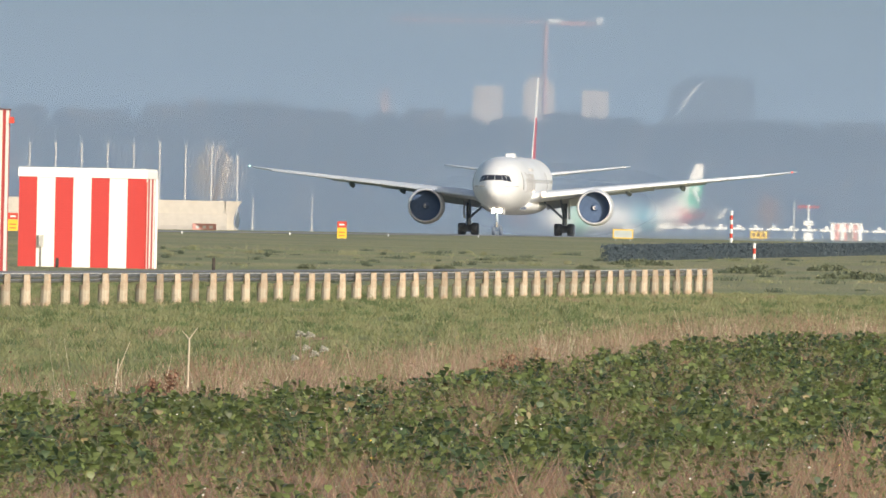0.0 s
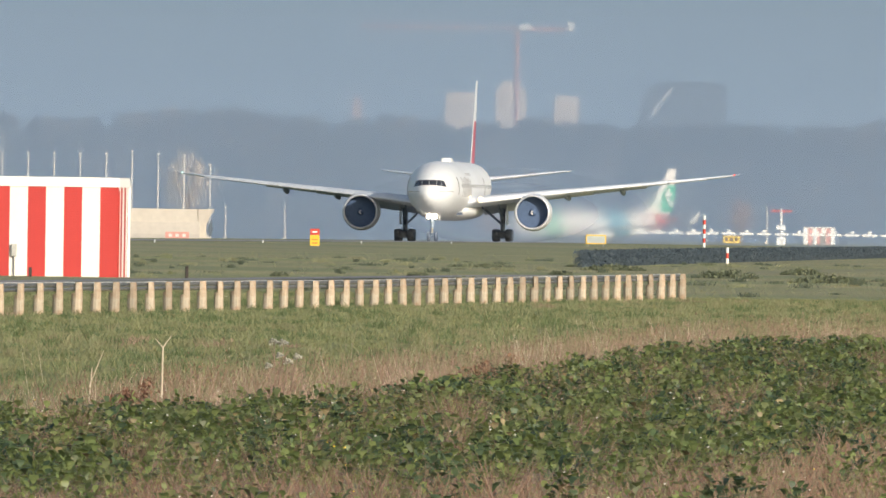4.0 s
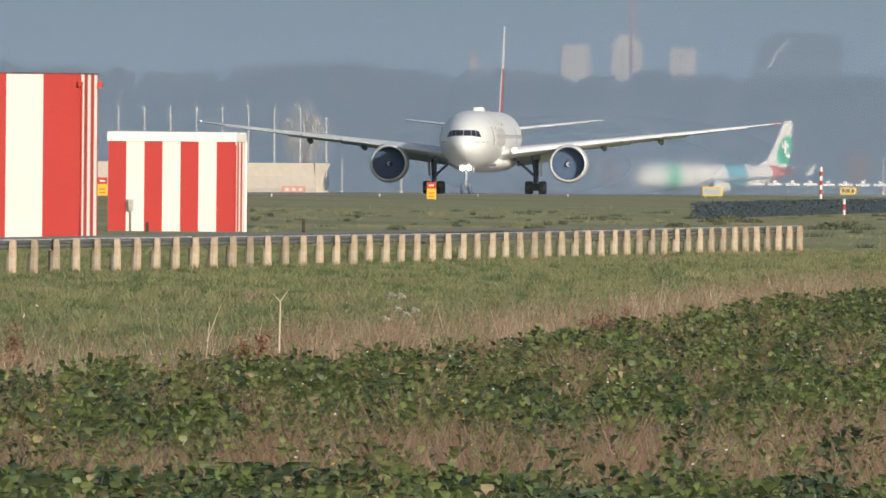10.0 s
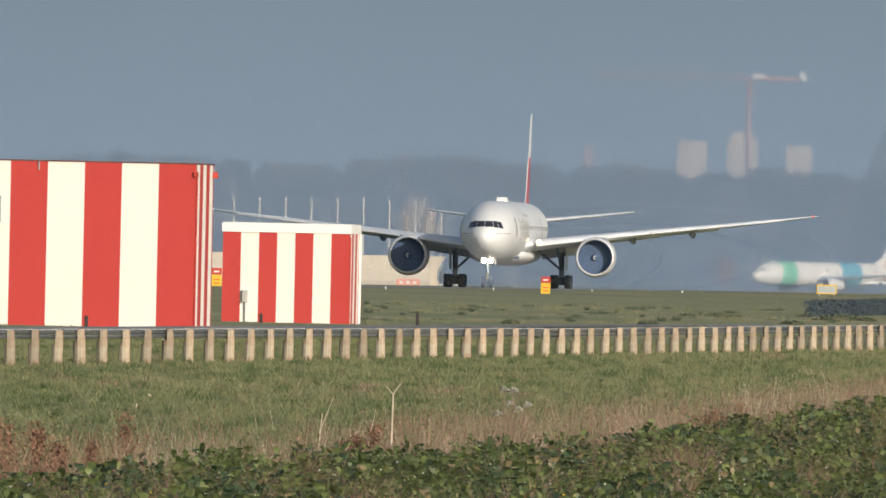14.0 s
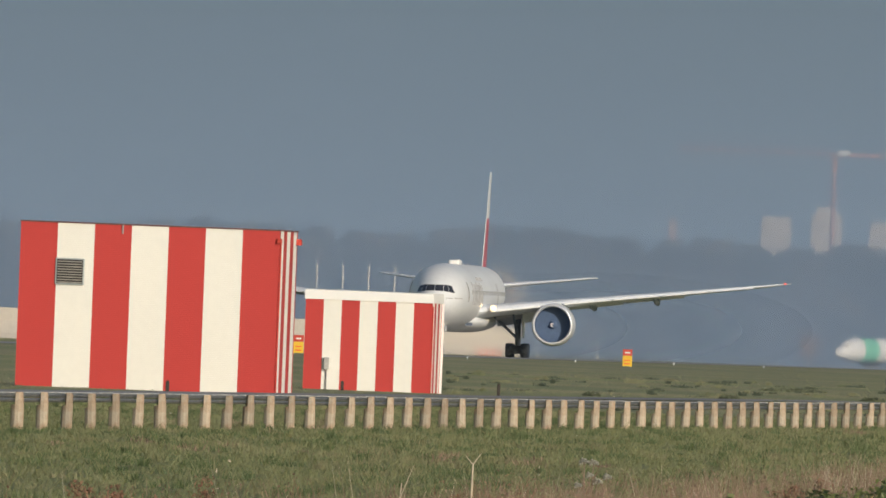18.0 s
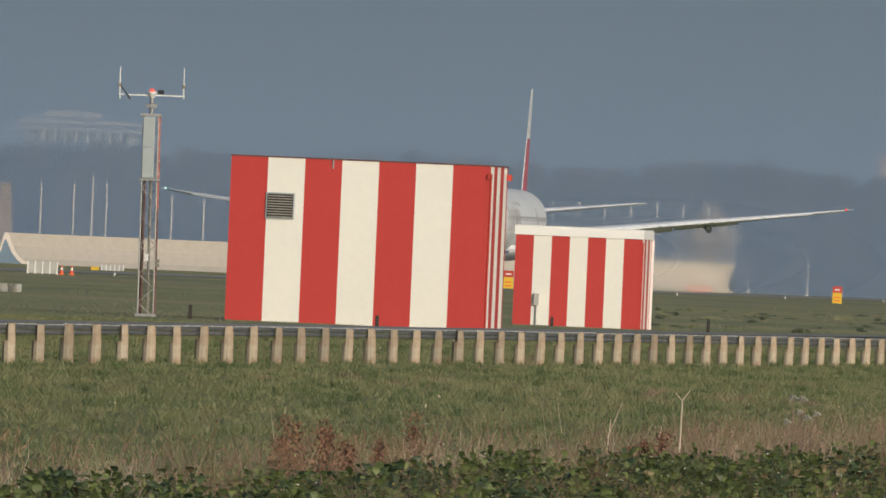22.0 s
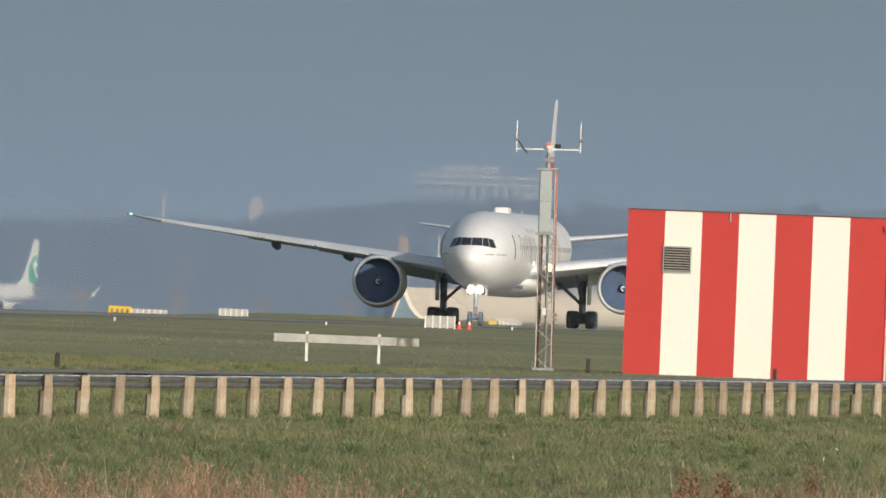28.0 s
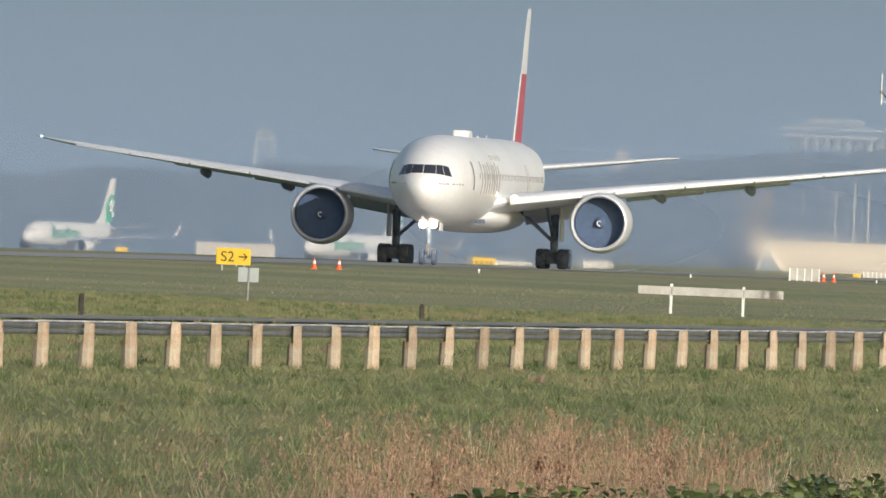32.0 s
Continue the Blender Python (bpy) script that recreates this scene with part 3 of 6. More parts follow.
def blast_fence(u0, u1, y):
    x0, x1 = at(u0, y), at(u1, y)
    g = ground_z((x0 + x1) / 2, y)
    t = thing("blast_fence", pose(x0, y, g), "row of pale beige blast fence panels on the apron", "fence")
    n = 9
    w = (x1 - x0) / n
    panel = Shape().box(0.04, w - 0.04, 0, 0.12, 0.0, 0.16 - g, 0.03).mesh("panel", CONCRETE)
    for k in range(n):
        o = new("panel", panel)
        o.parent = t
        o.matrix_basis = pose(k * w, 0, 0)
    part("foot_rail", Shape().box(0, x1 - x0, 0.13, 0.3, 0, 0.2), GREY_METAL, t)


blast_fence(-2661, -2520, 4440)


# ---- airliner shapes ----
def nose_half(y, table):
    ys = [r[0] for r in table]
    return [float(np.interp(y, ys, [r[k] for r in table])) for k in (1, 2, 3)]


def fuselage_shape(table, n=40, fine=0.5):
    ys = sorted({round(a[0] + (b[0] - a[0]) * i / m, 3) for a, b in zip(table[:-1], table[1:]) for m in [max(1, int((b[0] - a[0]) / fine)) if a[0] < 14 else 2] for i in range(m + 1)})
    rings = []
    for y in ys:
        zc, hw, hh = nose_half(y, table)
        rings.append([(hw * math.sin(2 * math.pi * i / n), y, zc + hh * math.cos(2 * math.pi * i / n)) for i in range(n)])
    return Shape().loft(rings)


def surface_y(x, z, table, side=-1):
    """Distance from the nose at which the hull passes through (x, z)."""
    for i in range(400):
        y = i * 0.03
        zc, hw, hh = nose_half(y, table)
        if (x / hw) ** 2 + ((z - zc) / hh) ** 2 <= 1:
            return y
    return 12.0


AIRFOIL = [(0, 0), (0.012, 0.022), (0.05, 0.045), (0.15, 0.068), (0.35, 0.075), (0.6, 0.055), (0.85, 0.022), (1, 0.002),
           (1, -0.002), (0.85, -0.012), (0.6, -0.030), (0.35, -0.045), (0.15, -0.042), (0.05, -0.028), (0.012, -0.014)]


def wing_shape(stations, thick=1.0, droop=0.0):
    """stations: (x, y of leading edge, z, chord); droop: fall of the trailing edge over the chord"""
    return Shape().loft([[(x, y + c * p, z + c * q * thick - c * p * droop) for p, q in AIRFOIL] for x, y, z, c in stations])


def fin_shape(stations, thick=0.14):
    """stations: (z, y of leading edge, chord)"""
    return Shape().loft([[(c * q * thick, y + c * p, z) for p, q in AIRFOIL] for z, y, c in stations])


def wheel(name, parent, x, y, z, r, w):
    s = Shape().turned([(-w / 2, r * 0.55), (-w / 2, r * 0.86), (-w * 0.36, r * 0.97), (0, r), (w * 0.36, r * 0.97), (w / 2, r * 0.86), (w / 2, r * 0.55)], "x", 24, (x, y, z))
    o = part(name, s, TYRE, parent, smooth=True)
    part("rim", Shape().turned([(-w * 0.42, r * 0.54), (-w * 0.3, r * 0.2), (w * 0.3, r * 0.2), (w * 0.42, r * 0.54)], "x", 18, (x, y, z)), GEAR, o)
    return o


def turbofan(parent, x, y, z, r, length, nacelle_mat, blades=22):
    e = part("engine", Shape().turned([(y + 0.10, r * 0.86), (y + 0.02, r * 0.92), (y + 0.10, r * 0.955), (y + 0.5, r), (y + length * 0.3, r * 1.035), (y + length * 0.6, r * 0.98),
                                       (y + length, r * 0.72), (y + length, r * 0.62), (y + length * 0.6, r * 0.6)], "y", 40, (x, 0, z), False), nacelle_mat, parent, "pale engine nacelle", True)
    part("intake_lip", Shape().turned([(y + 0.22, r * 0.845), (y + 0.04, r * 0.865), (y - 0.03, r * 0.90), (y, r * 0.935), (y + 0.14, r * 0.968)], "y", 40, (x, 0, z), False), LIP, e, "polished metal intake lip", True)
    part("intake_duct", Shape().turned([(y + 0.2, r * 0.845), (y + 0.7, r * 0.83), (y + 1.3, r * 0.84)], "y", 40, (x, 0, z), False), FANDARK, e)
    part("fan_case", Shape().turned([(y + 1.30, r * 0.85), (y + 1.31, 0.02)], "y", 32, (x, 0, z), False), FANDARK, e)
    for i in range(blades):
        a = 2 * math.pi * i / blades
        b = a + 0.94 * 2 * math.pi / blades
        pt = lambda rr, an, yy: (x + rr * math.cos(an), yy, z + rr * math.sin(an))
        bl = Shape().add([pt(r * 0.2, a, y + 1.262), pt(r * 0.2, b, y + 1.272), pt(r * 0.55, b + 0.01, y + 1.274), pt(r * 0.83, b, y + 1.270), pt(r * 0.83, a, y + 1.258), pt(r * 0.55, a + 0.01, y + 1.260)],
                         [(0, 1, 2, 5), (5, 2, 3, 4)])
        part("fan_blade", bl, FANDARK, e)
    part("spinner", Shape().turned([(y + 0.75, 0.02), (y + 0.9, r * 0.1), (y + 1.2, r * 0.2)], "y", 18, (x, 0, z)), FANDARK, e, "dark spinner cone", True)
    sp = Shape()
    pts = []
    for i in range(13):
        a = 0.6 + i * 0.36
        rr = r * (0.035 + 0.0062 * i)
        pts.append((x + rr * math.cos(a), y + 0.70 + rr * 0.75 / (r * 0.2) * 0.4, z + rr * math.sin(a), a, rr))
    ring = []
    for px, py, pz, a, rr in pts:
        w = r * 0.02
        ring.append([(px - w * math.cos(a), py, pz - w * math.sin(a)), (px + w * math.cos(a), py, pz + w * math.sin(a)),
                     (px + w * math.cos(a), py + 0.05, pz + w * math.sin(a)), (px - w * math.cos(a), py + 0.05, pz - w * math.sin(a))])
    part("spiral_mark", sp.loft(ring), WHITE_PAINT, e, "white spiral on the spinner")
    return e


BODY = [(0.0, 5.15, 0.03, 0.03), (0.12, 5.15, 0.42, 0.40), (0.4, 5.16, 0.80, 0.76), (0.9, 5.19, 1.22, 1.16), (1.7, 5.27, 1.66, 1.62), (2.7, 5.38, 2.05, 2.06), (4.0, 5.52, 2.42, 2.48),
        (6.0, 5.68, 2.78, 2.84), (8.5, 5.78, 3.01, 3.04), (11.5, 5.8, 3.1, 3.1), (46, 5.8, 3.1, 3.1), (52, 5.9, 3.0, 3.0), (58, 6.2, 2.6, 2.65), (64, 6.6, 1.95, 2.05),
        (69, 6.95, 1.2, 1.4), (72.5, 7.2, 0.5, 0.9), (73.8, 7.3, 0.12, 0.55)]


WINGS = []


def big_airliner():
    t = thing("airliner", pose(0, 0, 0), "large white twin-engine airliner with red fin on the runway", "airplane")
    body = part("fuselage", fuselage_shape(BODY, 48), SKIN, t, "glossy white fuselage", True)
    # cockpit panes
    for sgn in (-1, 1):
        for xa, xb, za, zb, ta, tb in [(0.02, 0.84, 6.22, 6.20, 6.80, 6.80), (0.87, 1.37, 6.19, 6.11, 6.80, 6.79), (1.40, 1.84, 6.10, 6.02, 6.79, 6.68)]:
            s = Shape()
            verts = []
            for i in range(5):
                x = xa + (xb - xa) * i / 4
                for j in range(3):
                    lo, hi = za + (zb - za) * i / 4, ta + (tb - ta) * i / 4
                    z = lo + (hi - lo) * j / 2
                    xs = x - 0.15 * j * sstep(x, 0.4, 1.9)     # raked posts
                    verts.append((sgn * xs, surface_y(xs, z, BODY) - 0.05, z))
            s.add(verts, [(i * 3 + j, i * 3 + j + 1, i * 3 + j + 4, i * 3 + j + 3) for i in range(4) for j in range(2)])
            part("cockpit_window", s, GLASS, body, "dark cockpit pane")
    # small dark title line under the windows
    for sgn in (-1, 1):
        for k in range(9):
            x = 1.1 + k * 0.155
            if k == 4:
                continue
            y = surface_y(x + 0.06, 5.52, BODY)
            part("title_bar", Shape().box(min(sgn * x, sgn * (x + 0.13)), max(sgn * x, sgn * (x + 0.13)), y - 0.08, y + 0.1, 5.48, 5.57 if k % 2 else 5.55), TITLE, body)
    # door outlines and cabin windows, both sides
    win = Shape().box(-0.03, 0.03, -0.13, 0.13, -0.2, 0.2, 0.03).mesh("cabin_window", CABIN)
    for sgn in (-1, 1):
        for k in range(44):
            y = 9.5 + k * 1.02
            o = new("cabin_window", win)
            o.parent = t
            zc, hw, hh = nose_half(y, BODY)
            o.location = (sgn * hw * math.sqrt(max(0, 1 - ((6.15 - zc) / hh) ** 2)), y, 6.15)
        for y in (7.6, 17.5, 42.0):
            for a, b in ((-0.74, -0.52), (0.56, 0.62)):
                s = Shape()
                ring = []
                for j in range(7):
                    z = 5.2 + j * 0.32
                    zc, hw, hh = nose_half(y, BODY)
                    ring.append((sgn * (hw * math.sqrt(max(0, 1 - ((z - zc) / hh) ** 2)) + 0.012), z))
                s.loft([[(px, y + a, pz), (px, y + b, pz), (px - sgn * 0.05, y + b, pz), (px - sgn * 0.05, y + a, pz)] for px, pz in ring])
                part("door_seam", s, TITLE, t, "grey door outline")
        # large pale-grey title shapes on the forward hull
        for k in range(13):
            y, z0, dz = (10.3 + k * 1.6, 4.95, 0.40 if k % 3 else 0.44) if k < 8 else (19.0 + (k - 8) * 1.5, 7.3, 0.07)
            s = Shape()
            ring = []
            for j in range(6):
                z = z0 + j * dz
                zc, hw, hh = nose_half(y, BODY)
                q = math.sqrt(max(0, 1 - ((z - zc) / hh) ** 2)) * hw + 0.03
                w = 0.65 if k < 8 else 0.5
                ring.append([(sgn * q, y, z), (sgn * q, y + w, z), (sgn * (q - 0.06), y + w, z), (sgn * (q - 0.06), y, z)])
            part("title_shape", s.loft(ring), PALETITLE, t, "grey hull lettering shape")
    # belly fairing and cargo outline
    part("belly_fairing", fuselage_shape([(20.5, 3.6, 0.3, 0.2), (22.5, 3.5, 2.2, 0.8), (26, 3.45, 3.3, 1.15), (38, 3.45, 3.35, 1.15), (43, 3.6, 2.4, 0.9), (46, 3.8, 0.4, 0.3)], 28), SKIN, t, "white wing-root fairing", True)
    part("satellite_dome", Shape().box(-0.54, 0.54, 24.4, 27.6, 8.80, 9.30, 0.12), WHITE_PAINT, t, "white antenna dome on the roof", True)
    for y, h in ((36.0, 0.16), (42.0, 0.22)):
        part("blade_antenna", Shape().loft([[(-0.03, y, 8.88), (0.03, y, 8.88), (0.03, y + 0.5, 8.88), (-0.03, y + 0.5, 8.88)], [(-0.02, y + 0.3, 8.9 + h), (0.02, y + 0.3, 8.9 + h), (0.02, y + 0.55, 8.9 + h), (-0.02, y + 0.55, 8.9 + h)]]), WHITE_PAINT, t)
    # wings
    for sgn in (-1, 1):
        st = [(2.2, 21.8, 4.15, 14.6), (3.4, 22.7, 4.45, 13.6), (9.6, 26.8, 5.25, 9.6), (15, 30.4, 5.88, 7.4), (22, 35.0, 6.66, 5.2), (28.4, 39.3, 7.40, 3.4), (30.5, 41.7, 7.68, 2.0), (31.6, 44.2, 7.84, 0.6)]
        w = part("wing", wing_shape([(sgn * x, y, z, c) for x, y, z, c in st], 0.74, 0.035), WINGGREY, t, "light grey swept wing", True)
        WINGS.append((w, sgn))
        # bright leading-edge slats in segments
        segs = [(3.8, 8.4), (10.6, 15.0), (15.15, 19.5), (19.65, 24.0), (24.15, 28.2)]
        for a, b in segs:
            ring = []
            for x in (a, b):
                y, z, c = (float(np.interp(x, [q[0] for q in st], [q[k] for q in st])) for k in (1, 2, 3))
                th = 0.026 * c
                y, z = y - 0.22, z - 0.10 - 0.012 * c      # extended, with a gap behind
                ring.append([(sgn * x, y - 0.10, z + th * 0.1), (sgn * x, y - 0.16, z + th * 0.3), (sgn * x, y - 0.1, z + th * 0.75), (sgn * x, y + 0.09 * c, z + th + 0.02), (sgn * x, y + 0.09 * c, z + th * 0.6), (sgn * x, y + 0.02 * c, z + th * 0.1)])
            part("slat", Shape().loft(ring), SKIN, w, "bright leading-edge slat", True)
        # lowered flaps behind the wing
        for a, b, drop, reach in ((3.4, 8.7, 0.95, 1.6), (10.4, 15.6, 0.25, 0.8), (15.75, 21.4, 0.18, 0.6)):
            ring = []
            for x in (a, b):
                y, z, c = (float(np.interp(x, [q[0] for q in st], [q[k] for q in st])) for k in (1, 2, 3))
                e, f = y + c, z - 0.035 * c
                ring.append([(sgn * x, e - 0.5, f + 0.05), (sgn * x, e + 0.2, f - drop * 0.2), (sgn * x, e + reach, f - drop), (sgn * x, e + reach, f - drop - 0.04), (sgn * x, e - 0.1, f - drop * 0.42), (sgn * x, e - 0.5, f - 0.12)])
            part("flap", Shape().loft(ring), WINGGREY, w, "lowered grey flap", True)
        for x in (12.9, 18.9):
            y, z, c = (float(np.interp(x, [q[0] for q in st], [q[k] for q in st])) for k in (1, 2, 3))
            fairing = part("flap_fairing", fuselage_shape([(y + c * 0.3, z - 0.25, 0.05, 0.05), (y + c * 0.5, z - 0.48, 0.26, 0.32), (y + c * 0.95, z - 0.62, 0.28, 0.36), (y + c * 1.25, z - 0.75, 0.05, 0.06)], 12).add([], []), GEAR, w, "dark flap track fairing", True)
            fairing.location.x = sgn * x
        part("nav_light", Shape().turned([(42.5, 0.03), (42.6, 0.10), (43.1, 0.09), (43.2, 0.03)], "y", 10, (sgn * 31.05, 0, 7.80)), LAMPRED if sgn > 0 else LAMPGREEN, w, "lit wing-tip light")
        e = turbofan(t, sgn * 9.63, 25.5, 3.28, 2.04, 6.6, NACELLE)
        part("pylon", Shape().loft([[(sgn * 9.63 - 0.25, 26.6, 5.1), (sgn * 9.63 + 0.25, 26.6, 5.1), (sgn * 9.63 + 0.25, 33.5, 4.2), (sgn * 9.63 - 0.25, 33.5, 4.2)],
                                    [(sgn * 9.63 - 0.18, 27.6, 5.65), (sgn * 9.63 + 0.18, 27.6, 5.65), (sgn * 9.63 + 0.18, 34.5, 5.3), (sgn * 9.63 - 0.18, 34.5, 5.3)]]), NACELLE, t)
        part("strake", Shape().loft([[(sgn * 8.1, 27.2, 4.5), (sgn * 8.14, 27.2, 4.55), (sgn * 8.1, 29.0, 4.62)], [(sgn * 7.8, 28.0, 4.9), (sgn * 7.83, 28.0, 4.93), (sgn * 7.9, 29.0, 4.95)]]), NACELLE, e)
        # tailplane
        part("tailplane", wing_shape([(sgn * 0.6, 61.5, 6.9, 7.6), (sgn * 1.8, 62.4, 7.0, 6.9), (sgn * 10.0, 68.2, 7.95, 2.9), (sgn * 10.75, 69.4, 8.03, 1.8)], 0.6), WINGGREY, t, "light grey tailplane", True)
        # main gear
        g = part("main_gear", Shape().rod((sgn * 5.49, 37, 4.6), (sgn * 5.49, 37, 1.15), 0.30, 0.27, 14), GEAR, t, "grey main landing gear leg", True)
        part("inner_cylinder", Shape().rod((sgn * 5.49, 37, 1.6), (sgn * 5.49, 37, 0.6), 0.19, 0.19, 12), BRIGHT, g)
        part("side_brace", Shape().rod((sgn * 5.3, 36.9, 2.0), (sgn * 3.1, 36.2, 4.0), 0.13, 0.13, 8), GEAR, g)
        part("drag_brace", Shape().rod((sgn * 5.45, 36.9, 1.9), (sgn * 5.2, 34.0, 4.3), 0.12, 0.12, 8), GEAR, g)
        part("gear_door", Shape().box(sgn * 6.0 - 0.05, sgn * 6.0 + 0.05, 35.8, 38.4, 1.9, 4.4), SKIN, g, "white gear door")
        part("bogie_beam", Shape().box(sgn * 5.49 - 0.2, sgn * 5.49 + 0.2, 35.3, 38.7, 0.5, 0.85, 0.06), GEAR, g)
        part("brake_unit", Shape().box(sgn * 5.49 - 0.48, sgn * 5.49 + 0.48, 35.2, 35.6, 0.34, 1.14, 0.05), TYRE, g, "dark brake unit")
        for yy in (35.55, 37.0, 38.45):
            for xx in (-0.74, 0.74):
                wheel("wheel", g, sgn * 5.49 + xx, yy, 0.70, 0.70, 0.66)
    # fin, white above and red below
    part("fin", fin_shape([(8.4, 60.2, 6.4), (9.2, 61.3, 5.5), (13.6, 64.9, 3.9)]), FINRED, t, "red lower fin", True)
    part("fin_tip", fin_shape([(13.6, 64.9, 3.9), (16.0, 66.5, 3.2), (17.9, 68.1, 2.5), (18.2, 68.7, 2.0)]), SKIN, t, "white upper fin", True)
    part("fin_leading_edge", fin_shape([(8.4, 59.8, 1.7), (9.2, 60.9, 1.5), (13.6, 64.55, 1.2)], 0.5), SKIN, t, "white fin leading edge", True)
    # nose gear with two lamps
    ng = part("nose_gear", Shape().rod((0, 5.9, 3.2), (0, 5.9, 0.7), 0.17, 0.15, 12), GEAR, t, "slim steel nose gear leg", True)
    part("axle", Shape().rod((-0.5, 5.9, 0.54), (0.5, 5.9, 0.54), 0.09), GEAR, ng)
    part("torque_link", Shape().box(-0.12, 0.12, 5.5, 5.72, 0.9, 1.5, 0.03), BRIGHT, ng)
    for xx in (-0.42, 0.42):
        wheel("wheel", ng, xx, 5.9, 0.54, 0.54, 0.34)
    for xx in (-0.36, 0.36):
        part("landing_lamp", Shape().turned([(5.2, 0.02), (5.25, 0.27), (5.45, 0.26), (5.62, 0.1)], "y", 18, (xx, 0, 2.75)), LAMPWHITE, ng, "glowing nose-gear landing lamp", True)
    part("lamp_bracket", Shape().box(-0.5, 0.5, 5.62, 5.8, 2.57, 2.80, 0.03), GEAR, ng)
    part("gear_door", Shape().box(-0.72, -0.68, 6.3, 8.2, 2.35, 3.0), SKIN, ng, "white nose-gear door")
    part("gear_door", Shape().box(0.68, 0.72, 6.3, 8.2, 2.35, 3.0), SKIN, ng, "white nose-gear door")
    # lamps in the wing root
    for x, y, z, r in ((4.1, 22.5, 4.72, 0.29), (2.95, 20.9, 5.0, 0.16)):
        part("root_lamp", Shape().turned([(y - 0.12, 0.02), (y - 0.08, r), (y + 0.1, r), (y + 0.4, r * 0.5)], "y", 18, (x, 0, z)), LAMPWARM, t, "glowing wing-root landing lamp", True)
    part("air_inlet", Shape().box(1.5, 2.2, 21.0, 21.6, 2.95, 3.25, 0.05), TYRE, t, "dark belly air inlet")
    return t


airliner = big_airliner()

JET = [(0, 2.75, 0.03, 0.03), (0.15, 2.75, 0.35, 0.33), (0.6, 2.8, 0.8, 0.75), (1.4, 2.95, 1.2, 1.2), (2.6, 3.15, 1.55, 1.6), (4.2, 3.3, 1.82, 1.9), (6, 3.35, 1.88, 2.0),
       (26, 3.35, 1.88, 2.0), (31, 3.7, 1.5, 1.6), (35, 4.1, 0.9, 1.05), (38.3, 4.4, 0.2, 0.35)]


def small_airliner(label, bands, titles=True):
    t = thing("small_airliner", pose(0, 0, 0), label, "airplane", "green-tailed airliners on the far apron")
    cuts = [0] + [b[0] for b in bands] + [38.3]
    mats = [JETSKIN] + [b[1] for b in bands]
    for a, b, m in zip(cuts[:-1], cuts[1:], mats):
        tab = [(a, *nose_half(a, JET))] + [r for r in JET if a < r[0] < b] + [(b, *nose_half(b, JET))]
        part("fuselage", fuselage_shape(tab, 24, 0.8), m, t, "", True)
    for sgn in (-1, 1):
        s = Shape().box(sgn * 0.06, sgn * 0.55, 0, 0.05, 3.75, 4.05)
        o = part("cockpit_window", s, GLASS, t, "dark cockpit pane")
        o.location.y = surface_y(0.5, 3.9, JET) - 0.12
        part("cockpit_window", Shape().box(sgn * 0.6 - 0.02, sgn * 1.1, surface_y(1.0, 3.9, JET) - 0.25, surface_y(1.0, 3.9, JET) + 0.15, 3.72, 4.02), GLASS, t, "dark cockpit pane")
        part("wing", wing_shape([(sgn * 1.2, 13.5, 2.4, 7.6), (sgn * 5.5, 16.2, 2.75, 4.8), (sgn * 16.6, 22.2, 3.7, 1.6)]), DULLWING, t, "", True)
        part("winglet", Shape().loft([[(sgn * 16.5, 22.2, 3.7), (sgn * 16.62, 22.2, 3.7), (sgn * 16.6, 23.8, 3.72)], [(sgn * 17.2, 23.9, 5.5), (sgn * 17.26, 23.9, 5.5), (sgn * 17.24, 24.4, 5.5)]]), JETSKIN, t, "white winglet")
        part("tailplane", wing_shape([(sgn * 0.5, 33, 4.5, 3.8), (sgn * 7.1, 36.8, 5.1, 1.4)]), DULLWING, t, "", True)
        turbofan(t, sgn * 4.83, 12.4, 1.65, 1.0, 4.0, JETSKIN, 12)
        part("gear_leg", Shape().rod((sgn * 2.86, 19.5, 2.2), (sgn * 2.86, 19.5, 0.5), 0.15), GEAR, t)
        for xx in (-0.4, 0.4):
            wheel("wheel", t, sgn * 2.86 + xx, 19.5, 0.55, 0.55, 0.38)
        for k in range(30):
            y = 6.5 + k * 0.8
            part("cabin_window", Shape().box(sgn * 1.86 - 0.04, sgn * 1.86 + 0.04, y, y + 0.25, 3.7, 4.0), GLASS, t) if k % 3 == 0 else None
        for k in range(8 if titles else 0):
            y = 7.5 + k * 1.5
            part("title_shape", Shape().box(sgn * 1.89 - 0.03, sgn * 1.89 + 0.03, y, y + 1.0, 2.7, 4.0 if k % 4 else 4.5), PALEGREEN, t, "pale green hull lettering shape")
    part("gear_leg", Shape().rod((0, 3.9, 2.0), (0, 3.9, 0.4), 0.1), GEAR, t)
    for xx in (-0.22, 0.22):
        wheel("wheel", t, xx, 3.9, 0.36, 0.36, 0.2)
    part("fin", fin_shape([(5.0, 29.3, 7.0), (6.2, 31.8, 5.4), (8.5, 33.5, 4.2), (12.55, 35.9, 2.0)]), JETSKIN, t, "white fin", True)
    part("fin_panel", fin_shape([(5.5, 33.9, 3.15), (7.0, 33.7, 3.75), (8.5, 34.2, 3.6), (9.9, 35.6, 2.35)], 0.24), GREEN, t, "green field on the fin", True)
    for sgn in (-1, 1):
        x0, x1 = sorted((sgn * 0.40, sgn * 0.50))
        em = part("fin_emblem", Shape().box(x0, x1, 35.3, 35.9, 7.2, 9.3, 0.03), WHITE_PAINT, t, "pale emblem shape on the fin")
        part("emblem_bar", Shape().box(x0, x1, 34.7, 36.6, 8.2, 8.65, 0.03), WHITE_PAINT, em)
